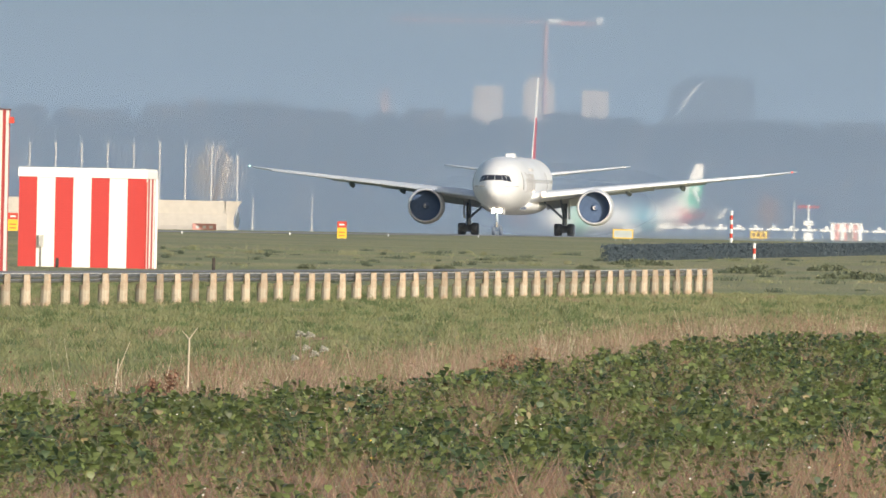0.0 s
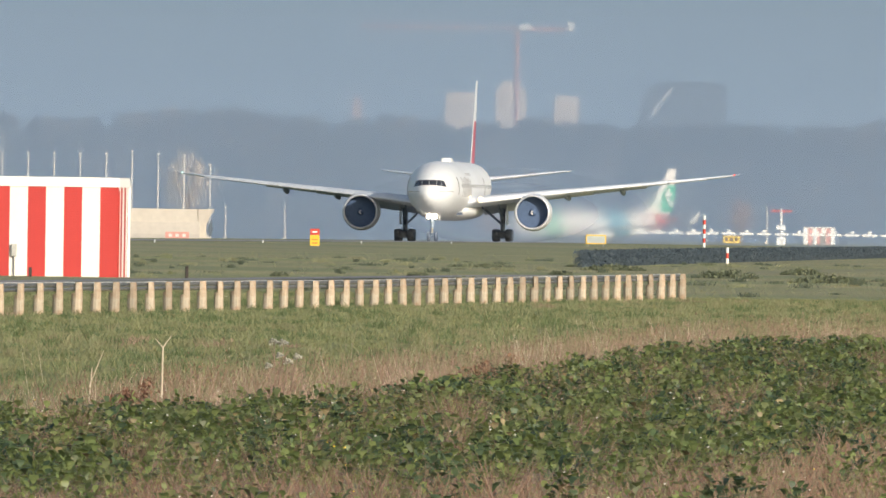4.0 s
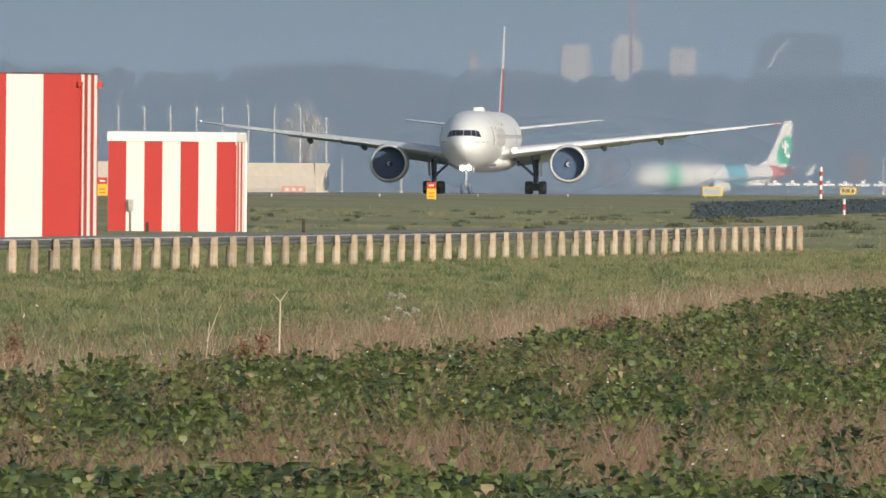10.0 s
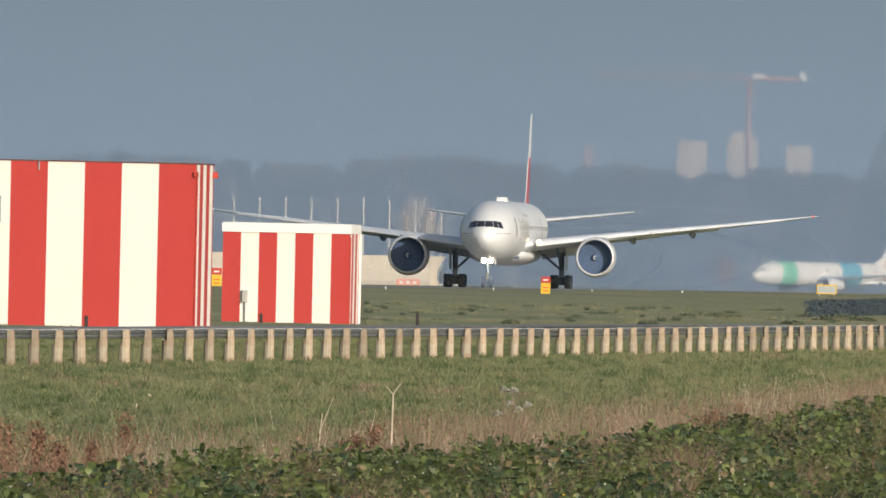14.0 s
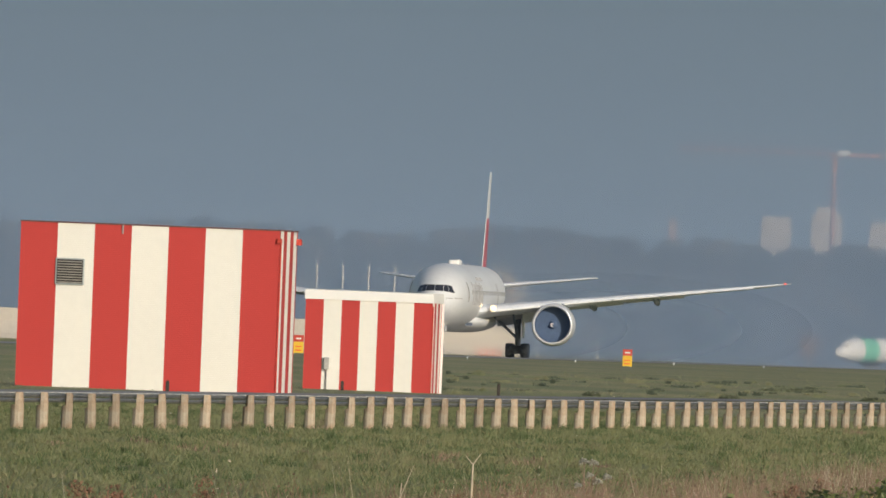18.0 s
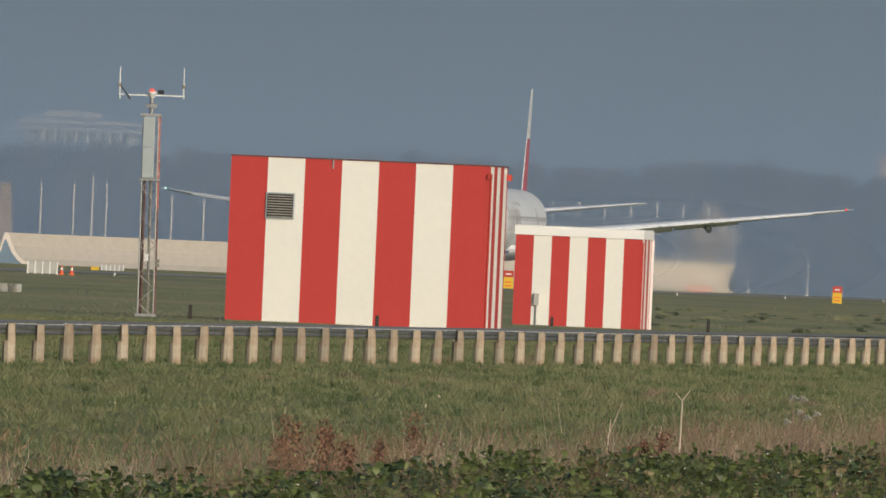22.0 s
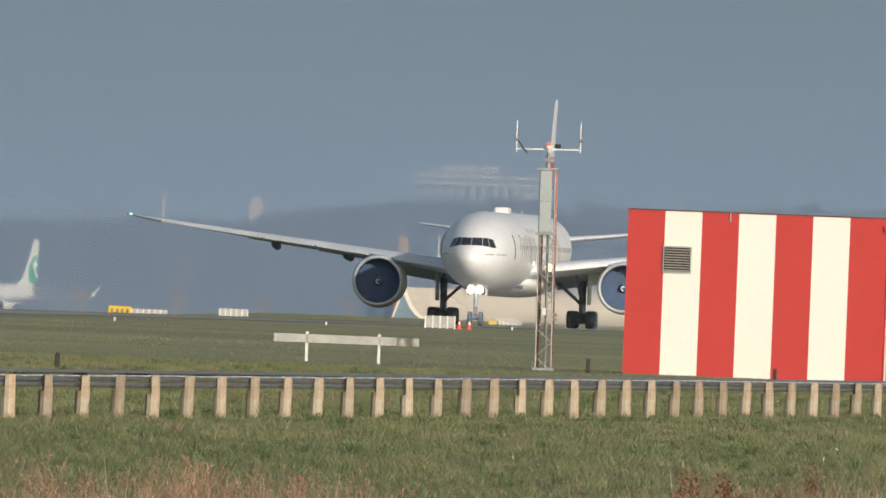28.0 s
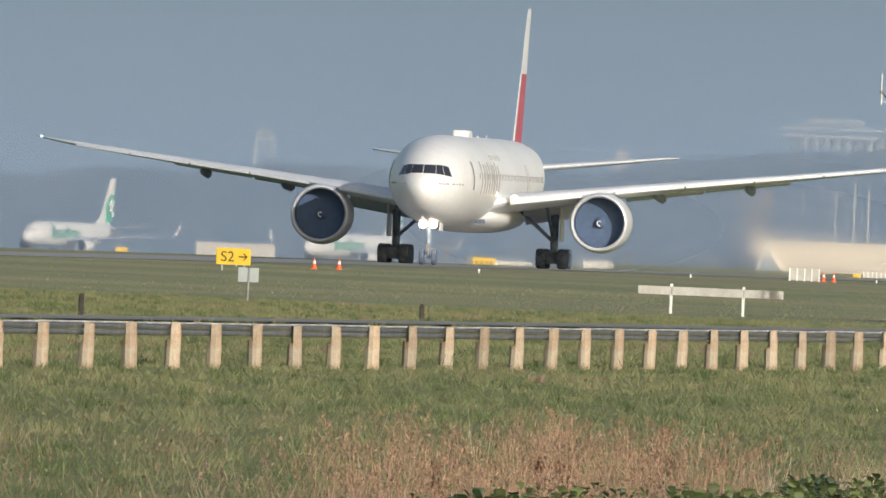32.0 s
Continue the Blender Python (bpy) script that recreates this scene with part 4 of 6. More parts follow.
        part("emblem_bow", Shape().box(x0, x1, 35.9, 36.7, 6.5, 7.2, 0.03), WHITE_PAINT, em)
    return t


def park(ob, u_nose, u_tail, y, z):
    """Nose at one bearing and fin at another, about 36 m apart."""
    x0, x1 = at(u_nose, y), at(u_tail, y)
    lat = min(0.97, (x1 - x0) / 36.0)
    ob.matrix_world = pose(x0, y, z) @ pose(0, 0, 0, 0, 0, -math.degrees(math.asin(lat)))


jet_a = small_airliner("white narrow-body airliner with a green tail on the far apron", [])
park(jet_a, -2468, -2322, 4560, ground_z(at(-2400, 4560), 4560) + 0.06)
jet_b = copy_thing(jet_a, pose(0, 0, 0))
park(jet_b, -2967, -2838, 4480, ground_z(at(-2900, 4480), 4480) + 0.06)
jet_c = small_airliner("white narrow-body airliner with green, blue and red bands", [(5.5, SOFTGREEN), (9.0, JETSKIN), (20.0, TEAL), (25.0, JETSKIN), (31.5, SOFTRED)], False)
park(jet_c, 192, 452, 4600, ground_z(at(300, 4600), 4600) + 0.06)


# ---- noise wall with curved end, poles and runway furniture ----
def noise_wall():
    y = 3300
    x0, x1 = at(-1645, y), at(-378, y)
    g = 0.1
    prof = [(0.0, 0.0), (1.2, 0.1), (0.5, 1.2), (0.15, 2.4), (0.0, 3.9), (0.35, 3.95), (0.6, 2.4), (1.6, 1.0), (2.6, 0.1)]
    t = thing("noise_wall", pose(x0, y, g - 0.3), "long pale concrete blast wall with a curved face", "wall")
    n = 30
    L = (x1 - x0) / n
    me = Shape().loft([[(x, -p, q) for p, q in prof] for x in (0.0, L - 0.005)]).mesh("wall_panel", CONCRETE)
    for i in range(n):
        o = new("wall_panel", me)
        o.parent = t
        o.location.x = i * L
    # left end: pale border round a dull blue opening; right end: overhanging curved edge
    # both openings are flat panels; the look of the hollow is their colour
    face = lambda pts, y0, y1: Shape().loft([[(px, y0, pz) for px, pz in pts], [(px, y1, pz) for px, pz in pts]])
    outer = [(-1.6, 0), (-1.2, 1.0), (-0.8, 2.2), (-0.5, 3.4), (-0.3, 3.98), (0.1, 3.9), (0.45, 3.0), (0.95, 1.9), (1.7, 1.0), (2.6, 0.4), (3.0, 0.2), (3.0, 0)]
    inner = [(-1.3, 0.22), (-0.95, 1.1), (-0.6, 2.1), (-0.35, 3.0), (-0.15, 3.2), (0.15, 2.5), (0.6, 1.6), (1.2, 0.85), (1.8, 0.4), (1.95, 0.22)]
    fr = part("end_frame", face(outer, -2.72, -2.62), HOTELPALE, t, "pale curved wall end")
    part("end_opening", face(inner, -2.76, -2.72), DULLBLUE, fr, "dull blue panel for the opening in the wall end")
    e = x1 - x0
    hook = [(e - 0.2, 0), (e + 1.6, 0.0), (e + 1.15, 0.45), (e + 0.75, 1.2), (e + 0.8, 2.2), (e + 1.2, 3.2), (e + 1.75, 3.95), (e - 0.2, 3.95)]
    fe = part("end_panel", face(hook, -0.6, -0.1), CONCRETE, t, "overhanging curved wall end")
    part("end_opening", face([(e + 1.05, 0.75), (e + 0.95, 1.4), (e + 1.0, 2.1), (e + 1.35, 2.9), (e + 1.5, 1.6), (e + 1.35, 0.8)], -0.4, -0.3), BLUEGREY, fe, "dark panel for the slit in the wall end")
    return t


noise_wall()


def pole(u, v_top, y, r, mat, label, name="light_pole", cat="pole", group=""):
    x = at(u, y)
    g = ground_z(x, y)
    t = thing(name, pose(x, y, g), label, cat, group)
    h = 2.3 + v_top * y / F - g
    part("shaft", Shape().rod((0, 0, 0), (0, 0, h), r, r * 0.7, 8), mat, t)
    part("lamp_head", Shape().box(-r * 1.2, r * 1.2, -r, r, h, h + r * 1.5), mat, t)
    part("base", Shape().box(-r * 2, r * 2, -r * 2, r * 2, 0, 0.3), CONCRETE, t)
    return t


for k in range(9):
    pole(-729.6 + k * 46, 116 + (5 if k == 5 else 0) - (16 if k == 8 else 0), 3480, 0.15, PALEPOLE, "tall pale light pole behind the wall", group="poles behind the wall")
for u, v in ((-1590, 110), (-1532, 110), (-1499, 124), (-1474, 113), (-1358, 95), (-1301, 90)):
    pole(u, v, 3480, 0.15, PALEPOLE, "tall pale light pole behind the wall", group="poles behind the wall")


def taper_tower():
    y = 3420
    t = thing("concrete_tower", pose(at(-1652, y), y, -0.2), "tapered pale brown concrete tower", "tower")
    ring = lambda w, z: [(-w, -1, z), (w, -1, z), (w, 1, z), (-w, 1, z)]
    part("shaft", Shape().loft([ring(1.0, 0), ring(0.58, 9.8)]), BROWNCONCRETE, t)
    part("cap", Shape().box(-0.65, 0.65, -1.05, 1.05, 9.8, 10.05), BROWNCONCRETE, t)


taper_tower()


def approach_lights():
    y = 3700
    for k in range(16):
        u = 402 + k * 31.2
        x = at(u, y)
        g = ground_z(x, y)
        if k == 0:
            t = first = thing("approach_light", pose(x, y, g), "white approach light bar on thin posts", "light", "approach light bars")
            h = 2.3 - 7 * y / F - g
            part("cross_bar", Shape().box(-0.95, 0.95, -0.1, 0.1, h - 0.18, h + 0.12, 0.03), WHITE_PAINT, t)
            part("top_lamp", Shape().box(-0.25, 0.25, -0.15, 0.15, h + 0.12, h + 0.5, 0.05), WHITE_PAINT, t)
            for s in (-0.5, 0.5):
                part("post", Shape().rod((s, 0, 0), (s, 0, h - 0.15), 0.06, n=6), GREY_METAL, t)
        else:
            copy_thing(first, pose(x, y, g))


approach_lights()


def striped_pole(u, v0, v1, y, r, n, label, arms=False):
    x = at(u, y)
    g = ground_z(x, y)
    t = thing("striped_pole", pose(x, y, g), label, "pole", "red and white poles")
    h = 2.3 + v1 * y / F - g
    for k in range(n):
        part("band", Shape().rod((0, 0, h * k / n), (0, 0, h * (k + 1) / n), r, n=10), RED_PAINT if k % 2 else WHITE_PAINT, t)
    if arms:
        part("arm", Shape().box(-1.35, 1.35, -0.12, 0.12, h - 0.35, h - 0.1, 0.03), RED_PAINT, t, "red cross arm")
        part("cabinet", Shape().box(-0.55, 0.55, -0.3, 0.3, 0, 1.0, 0.05), WHITE_PAINT, t, "white cabinet at the foot")
        part("cabinet", Shape().box(-0.6, 0.6, -0.3, 0.3, 1.9, 2.5, 0.05), WHITE_PAINT, t, "white cabinet on the mast")
    return t


striped_pole(514.5, -35, 24, 3050, 0.16, 7, "red and white banded marker pole")
striped_pole(650, -30, 37, 3500, 0.14, 1, "white mast with a red cross arm and cabinets", True)
striped_pole(556, -62, -32, 1735, 0.09, 3, "short white marker post with a red band at the hedge")
pole(625, 38, 3650, 0.12, PALEPOLE, "thin pale mast by the approach lights")
for u, v in ((-333, 27), (-228, 30)):
    pole(u, v, 3650, 0.10, PALEPOLE, "thin pale mast beyond the wall end")


def striped_kiosk(u0, u1, y, h, n, label):
    x0, x1 = at(u0, y), at(u1, y)
    g = ground_z(x0, y)
    t = thing("striped_kiosk", pose(x0, y, g), label, "hut")
    w = (x1 - x0) / n
    for k in range(n):
        part("wall_stripe", Shape().box(k * w, (k + 1) * w, 0, 2.5, 0, h), HAZED_RED if k % 2 else WHITE_PAINT, t)
    part("roof", Shape().box(-0.1, x1 - x0 + 0.1, -0.1, 2.6, h, h + 0.15), WHITE_PAINT, t)
    part("door", Shape().box((x1 - x0) * 0.55, (x1 - x0) * 0.7, -0.05, 0, 0.1, h * 0.7), DARK_SLAT, t, "dark door")


striped_kiosk(690, 746, 3850, 2.2, 7, "low red and white striped airfield hut")


def board_sign(name, u, y, w, h, z0, mat, label, bars=0, frame_only=False, bar_mat=None):
    x = at(u, y)
    g = ground_z(x, y)
    t = thing(name, pose(x, y, g), label, "sign", "runway signs")
    part("panel", Shape().box(-w / 2, w / 2, 0, 0.14, z0, z0 + h, 0.03), mat, t)
    for s in (-0.36, 0.36):
        part("leg", Shape().rod((s * w, 0.07, 0), (s * w, 0.07, z0 + 0.02), 0.05, n=8), GREY_METAL, t)
    if frame_only:
        part("inset", Shape().box(-w / 2 + 0.12, w / 2 - 0.12, -0.012, 0.0, z0 + 0.1, z0 + h - 0.12), GREY_BOX, t, "grey back of the sign")
    for k in range(bars):
        bw = w / (bars * 2 + 1)
        part("marking_bar", Shape().box(-w / 2 + bw * (2 * k + 1), -w / 2 + bw * (2 * k + 2), -0.012, 0, z0 + h * 0.30, z0 + h * 0.70), bar_mat or BLACK, t)
    return t


board_sign("runway_sign", -2150, 2350, 1.9, 0.78, 0.2, YELLOW, "yellow runway sign with dark characters", 4, bar_mat=DARK_SLAT)
board_sign("runway_sign", 323, 2900, 2.1, 0.95, 0.25, YELLOW, "yellow-edged back of a runway sign", 0, True)
board_sign("runway_sign", 563, 3400, 2.05, 0.9, 0.2, YELLOW, "yellow runway sign with dark marks", 3)
board_sign("runway_sign", -2793, 3900, 1.7, 1.35, 0.3, YELLOW, "plain orange-yellow airfield sign")
board_sign("runway_sign", -1489, 2600, 0.75, 0.36, 0.06, YELLOW, "small plain yellow airfield sign")
board_sign("runway_sign", -418, 3240, 2.75, 0.8, 0.0, HAZED_RED, "red runway sign with white characters", 3, bar_mat=JETSKIN)


def stacked_sign(u, y):
    x = at(u, y)
    t = thing("stacked_sign", pose(x, y, ground_z(x, y) - 0.05), "red over yellow runway sign on short legs", "sign", "runway signs")
    part("red_panel", Shape().box(-0.42, 0.42, 0, 0.14, 1.05, 1.6, 0.03), RED_PAINT, t, "red upper panel")
    part("yellow_panel", Shape().box(-0.42, 0.42, 0, 0.14, 0.12, 1.04, 0.03), YELLOW, t, "yellow lower panel")
    for z in (0.3, 0.6):
        part("marking_bar", Shape().box(-0.25, 0.25, -0.012, 0, z, z + 0.1), ORANGE, t)
    part("marking_bar", Shape().box(-0.22, 0.22, -0.012, 0, 1.25, 1.38), WHITE_PAINT, t)
    for s in (-0.3, 0.3):
        part("leg", Shape().rod((s, 0.07, 0), (s, 0.07, 0.14), 0.05, n=6), GREY_METAL, t)


stacked_sign(-174.5, 2470)
stacked_sign(-757, 2330)


def exit_sign():
    y = 1500
    x = at(-2595, y)
    g = ground_z(x, y)
    t = thing("exit_sign", pose(x, y, g), "yellow taxiway sign reading S2 with an arrow", "sign", "runway signs")
    z0 = 0.42 - g
    p = part("panel", Shape().box(-0.92, 0.92, 0, 0.16, z0, z0 + 0.88, 0.04), YELLOW, t, "yellow face with black characters")
    cu = bpy.data.curves.new("sign_text", "FONT")
    cu.body = "S2"
    cu.size = 0.78
    cu.extrude = 0.004
    cu.materials.append(BLACK)
    tx = new("sign_text", cu)
    tx.parent = p
    tx.matrix_basis = pose(-0.68, -0.012, z0 + 0.17, 90)
    a = Shape().box(0.28, 0.68, -0.012, 0.0, z0 + 0.40, z0 + 0.47)
    a.add([(0.52, -0.012, z0 + 0.6), (0.58, -0.012, z0 + 0.63), (0.76, -0.012, z0 + 0.435), (0.68, -0.012, z0 + 0.435),
           (0.52, -0.012, z0 + 0.27), (0.58, -0.012, z0 + 0.24)], [(0, 1, 2, 3), (3, 2, 5, 4)])
    part("arrow", a, BLACK, p)
    for s in (-0.6, 0.6):
        part("leg", Shape().rod((s, 0.08, 0), (s, 0.08, z0), 0.05, n=8), GREY_METAL, t)


exit_sign()


def cone(u, y):
    x = at(u, y)
    t = thing("traffic_cone", pose(x, y, ground_z(x, y) + 0.0), "orange and white traffic cone beside the runway", "cone", "traffic cones")
    part("base", Shape().box(-0.2, 0.2, -0.2, 0.2, 0, 0.05, 0.01), ORANGE, t)
    part("body", Shape().turned([(0.05, 0.16), (0.32, 0.10)], "z", 14), ORANGE, t)
    part("collar", Shape().turned([(0.32, 0.10), (0.5, 0.065)], "z", 14), WHITE_PAINT, t, "white reflective collar")
    part("tip", Shape().turned([(0.5, 0.065), (0.66, 0.03)], "z", 14), ORANGE, t)


for u, y in ((-2451, 1645), (-2407, 1655), (-1548, 1925), (-1530, 1930)):
    cone(u, y)


def crate(u, y, w, h, label, ribs=4):
    x = at(u, y)
    t = thing("white_crate", pose(x, y, ground_z(x, y)), label, "crate", "white boxes beside the runway")
    part("body", Shape().box(-w / 2, w / 2, 0, 1.0, 0.05, h, 0.04), WEATHERED, t)
    for k in range(ribs + 1):
        xx = -w / 2 + w * k / ribs
        part("rib", Shape().box(xx - 0.05, xx + 0.05, -0.04, 0, 0.0, h + 0.02), WHITE_PAINT, t)


crate(-1582, 1917, 2.0, 0.85, "white ribbed crate beside the runway")
crate(-2098, 2420, 3.0, 0.78, "low white barrier block beside the runway", 6)
crate(-1948, 2480, 2.45, 0.82, "white barrier block beside the runway", 5)
crate(-1458, 2600, 2.0, 0.6, "small white slatted barrier", 5)


def runway_light(u, y):
    x = at(u, y)
    t = thing("runway_light", pose(x, y, ground_z(x, y)), "small white runway edge light", "light", "runway edge lights")
    part("stem", Shape().rod((0, 0, 0), (0, 0, 0.14), 0.05, n=8), WHITE_PAINT, t)
    part("dome", Shape().turned([(0.14, 0.08), (0.2, 0.07), (0.24, 0.03)], "z", 10), WHITE_PAINT, t)


for k in range(11):
    y = 1620 + k * 120
    runway_light((RUN_K * y + RUN_X + 24.5) / y * F, y)


# ---- striped huts, mast and boards ----
ROOFEDGE = material("dark_roofing_felt", (0.20, 0.10, 0.095), 0.8, 0, 0.2, 2)


def striped_hut(name, x, y, yaw, w, d, h, n, label, fascia=0.0, z0=-0.05):
    t = thing(name, pose(x, y, z0) @ pose(0, 0, 0, 0, 0, yaw), label, "hut", "red and white striped huts")
    wall_h = h - fascia
    s = w / n
    for k in range(n):
        ww = part("wall_stripe", Shape().box(k * s, (k + 1) * s, 0, 0.3, 0, wall_h), CREAM if k % 2 else RED, t, "white painted bay" if k % 2 else "red painted bay")
        part("back_stripe", Shape().box(k * s, (k + 1) * s, d - 0.3, d, 0, wall_h), CREAM if k % 2 else RED, t)
    m = 5
    for side in (0, 1):
        x0 = 0.0 if side == 0 else w - 0.3
        for k in range(m):
            ya, yb = 0.3 + (d - 0.6) * k / m, 0.3 + (d - 0.6) * (k + 1) / m
            part("side_stripe", Shape().box(x0, x0 + 0.3, ya, yb, 0, wall_h), CREAM if k % 2 == 0 else RED, t)
    if fascia:
        part("corner_trim", Shape().box(w - 0.02, w + 0.09, d - 0.12, d + 0.04, 0, wall_h), TRIM, t, "white corner trim")
        part("fascia", Shape().box(-0.06, w + 0.06, -0.06, d + 0.06, wall_h, h, 0.02), TRIM, t, "white roof fascia")
    part("roof", Shape().box(-0.03, w + 0.03, -0.03, d + 0.03, h, h + 0.05), ROOFEDGE if not fascia else WHITE_PAINT, t, "" if fascia else "dark flat roof edge")
    return t


big = striped_hut("striped_hut", -25.12, 1000, -5.0, 9.22, 6.2, 5.86, 7, "large hut painted in red and white vertical stripes")
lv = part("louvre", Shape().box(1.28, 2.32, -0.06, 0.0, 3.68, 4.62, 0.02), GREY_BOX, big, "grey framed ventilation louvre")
for k in range(9):
    part("slat", Shape().add([(1.36, -0.10, 3.75 + k * 0.092), (2.24, -0.10, 3.75 + k * 0.092), (2.24, -0.065, 3.785 + k * 0.092), (1.36, -0.065, 3.785 + k * 0.092),
                              (1.36, -0.085, 3.74 + k * 0.092), (2.24, -0.085, 3.74 + k * 0.092), (2.24, -0.05, 3.775 + k * 0.092), (1.36, -0.05, 3.775 + k * 0.092)],
                             [(0, 1, 2, 3), (7, 6, 5, 4), (0, 4, 5, 1), (2, 6, 7, 3), (1, 5, 6, 2), (0, 3, 7, 4)]), LOUVRE, lv)
# Black board paints the shade seen between the slats.
part("louvre_shade_board", Shape().box(1.34, 2.26, -0.064, -0.06, 3.73, 4.57), BLACK, lv)
part("downpipe", Shape().rod((9.26, 0.1, 0.0), (9.26, 0.1, 5.5), 0.03), RED_PAINT, big, "red downpipe at the corner")
part("hopper", Shape().box(9.12, 9.30, -0.1, 0.15, 5.42, 5.60, 0.03), RED_PAINT, big, "red rainwater hopper")
part("hopper", Shape().box(9.22, 9.40, 5.7, 6.05, 5.40, 5.62, 0.03), RED_PAINT, big, "red rainwater hopper")
part("cable", Shape().rod((3.63, -0.02, 5.55), (3.63, -0.02, 5.86), 0.03), GREY_METAL, big)
small = striped_hut("striped_hut", -17.03, 1140, -5.0, 5.13, 4.2, 3.98, 7, "small striped hut with a white flat-roof fascia", 0.34, -0.01)
mb = part("meter_box", Shape().box(0.82, 1.06, -0.16, 0.0, 0.82, 1.3, 0.03), WEATHERED, small, "grey meter box on the wall")
part("conduit", Shape().rod((0.94, -0.05, 0.0), (0.94, -0.05, 0.82), 0.03), GREY_METAL, mb)
part("downpipe", Shape().rod((5.16, 0.1, 0.0), (5.16, 0.1, 3.5), 0.03), RED_PAINT, small)


PALESTEEL = material("pale_galvanised_tube", (0.50, 0.49, 0.47), 0.55, 0.2, 0.15, 3)
DUCTRED = material("faded_red_duct", (0.46, 0.15, 0.115), 0.65, 0, 0.15, 2)
BROWNDUCT = material("dark_brown_duct", (0.17, 0.085, 0.07), 0.7, 0, 0.15, 2)
MASTSTEEL = material("dull_mast_steel", (0.27, 0.27, 0.28), 0.6, 0.2, 0.2, 3)


def lattice_mast():
    y = 985
    x = at(-1398, y) + 0.03
    t = thing("lattice_mast", pose(x, y, 0, 0, -0.75, 0), "slim lattice mast with antennas, a lit red lamp and grey cabinets", "mast")
    hw, top = 0.275, 7.0
    for sx in (-hw, hw):
        for sy in (-hw, hw):
            part("corner_post", Shape().rod((sx, sy, 0), (sx * 0.92, sy * 0.92, top), 0.026, n=8), PALESTEEL if sy < 0 else MASTSTEEL, t)
    n = 14
    for k in range(n):
        za, zb = top * k / n, top * (k + 1) / n
        for sy in (-hw, hw):
            s = 1 if (k % 2) == (sy < 0) else -1
            part("brace", Shape().rod((-hw * s, sy, za), (hw * s, sy, zb), 0.015, n=6), PALESTEEL if sy < 0 else MASTSTEEL, t)
        for sx in (-hw, hw):
            s = 1 if k % 2 else -1
            part("brace", Shape().rod((sx, -hw * s, za), (sx, hw * s, zb), 0.013, n=6), MASTSTEEL if k % 4 > 1 else RUST_RED, t)
    for z in (0.02, 4.75, 7.0):
        part("collar", Shape().box(-hw - 0.09, hw + 0.09, -hw - 0.06, hw + 0.06, z, z + 0.09), GREY_METAL, t)
    part("cable_run", Shape().rod((0.06, -0.1, 0), (0.05, -0.1, 4.8), 0.055, n=6), DARK_SLAT, t, "dark cable bundle")
    part("cable_duct", Shape().rod((-0.17, 0.0, 0), (-0.15, 0.0, 4.8), 0.04, n=6), BROWNDUCT, t, "dark red-brown cable duct")
    part("ladder", Shape().box(-0.245, -0.205, 0.1, 0.14, 0, 6.9), DARK_SLAT, t)
    duct = part("side_duct", Shape().rod((hw + 0.045, 0.1, 0.1), (hw + 0.03, 0.1, 3.75), 0.035, n=8), BROWNDUCT, t, "dark brown lower duct")
    part("upper_duct", Shape().rod((hw + 0.02, 0.05, 3.75), (hw, 0.05, 7.08), 0.058, n=8), DUCTRED, duct, "faded red upper duct")
    for k in range(5):
        part("duct_clip", Shape().box(hw - 0.02, hw + 0.07, -0.03, 0.06, 5.0 + k * 0.42, 5.05 + k * 0.42), PALESTEEL, duct)
    part("cable_clip", Shape().box(-0.1, 0.05, -0.3, -0.2, 1.95, 2.2, 0.02), WHITE_PAINT, t)
    for k, z in enumerate((4.86, 5.93)):
        part("cabinet", Shape().box(-0.27, 0.15, -0.42, -0.22, z, z + 1.05, 0.02), GREY_BOX, t, "light grey equipment cabinet")
    part("top_tube", Shape().rod((0, 0, 7.05), (0, 0, 7.75), 0.07), GREY_METAL, t)
    part("bracket", Shape().box(-0.2, 0.2, -0.1, 0.1, 7.3, 7.42), GREY_METAL, t)
    arm = part("antenna_arm", Shape().box(-1.15, 1.12, -0.02, 0.02, 7.71, 7.755), WHITE_PAINT, t, "white antenna cross arm")
    for sx in (-1.13, 1.10):
        part("whip", Shape().rod((sx, 0, 7.62), (sx, 0, 8.72), 0.026, 0.02, 8), WHITE_PAINT, arm, "white whip antenna")
        part("clamp", Shape().box(sx - 0.06, sx + 0.06, -0.06, 0.06, 8.0, 8.12), DARK_SLAT, arm)
    part("stay", Shape().rod((-1.1, 0, 8.05), (-0.75, -0.1, 7.58), 0.025, n=6), BLACK, arm)
    lamp = part("lamp_base", Shape().turned([(7.62, 0.06), (7.78, 0.16), (7.86, 0.17)], "z", 16), WHITE_PAINT, t, "white lamp base")
    part("lamp_glass", Shape().turned([(7.86, 0.09), (7.91, 0.09), (7.95, 0.06), (7.965, 0.02)], "z", 16), LAMPRED, lamp, "lit red obstruction lamp", True)
    part("photocell", Shape().box(0.2, 0.42, -0.08, 0.08, 7.78, 7.92, 0.02), BLACK, t)
    for z in (1.9, 1.75):
        part("junction_box", Shape().box(hw, hw + 0.16, -0.1, 0.05, z, z + 0.12, 0.02), DARK_SLAT, t)


lattice_mast()


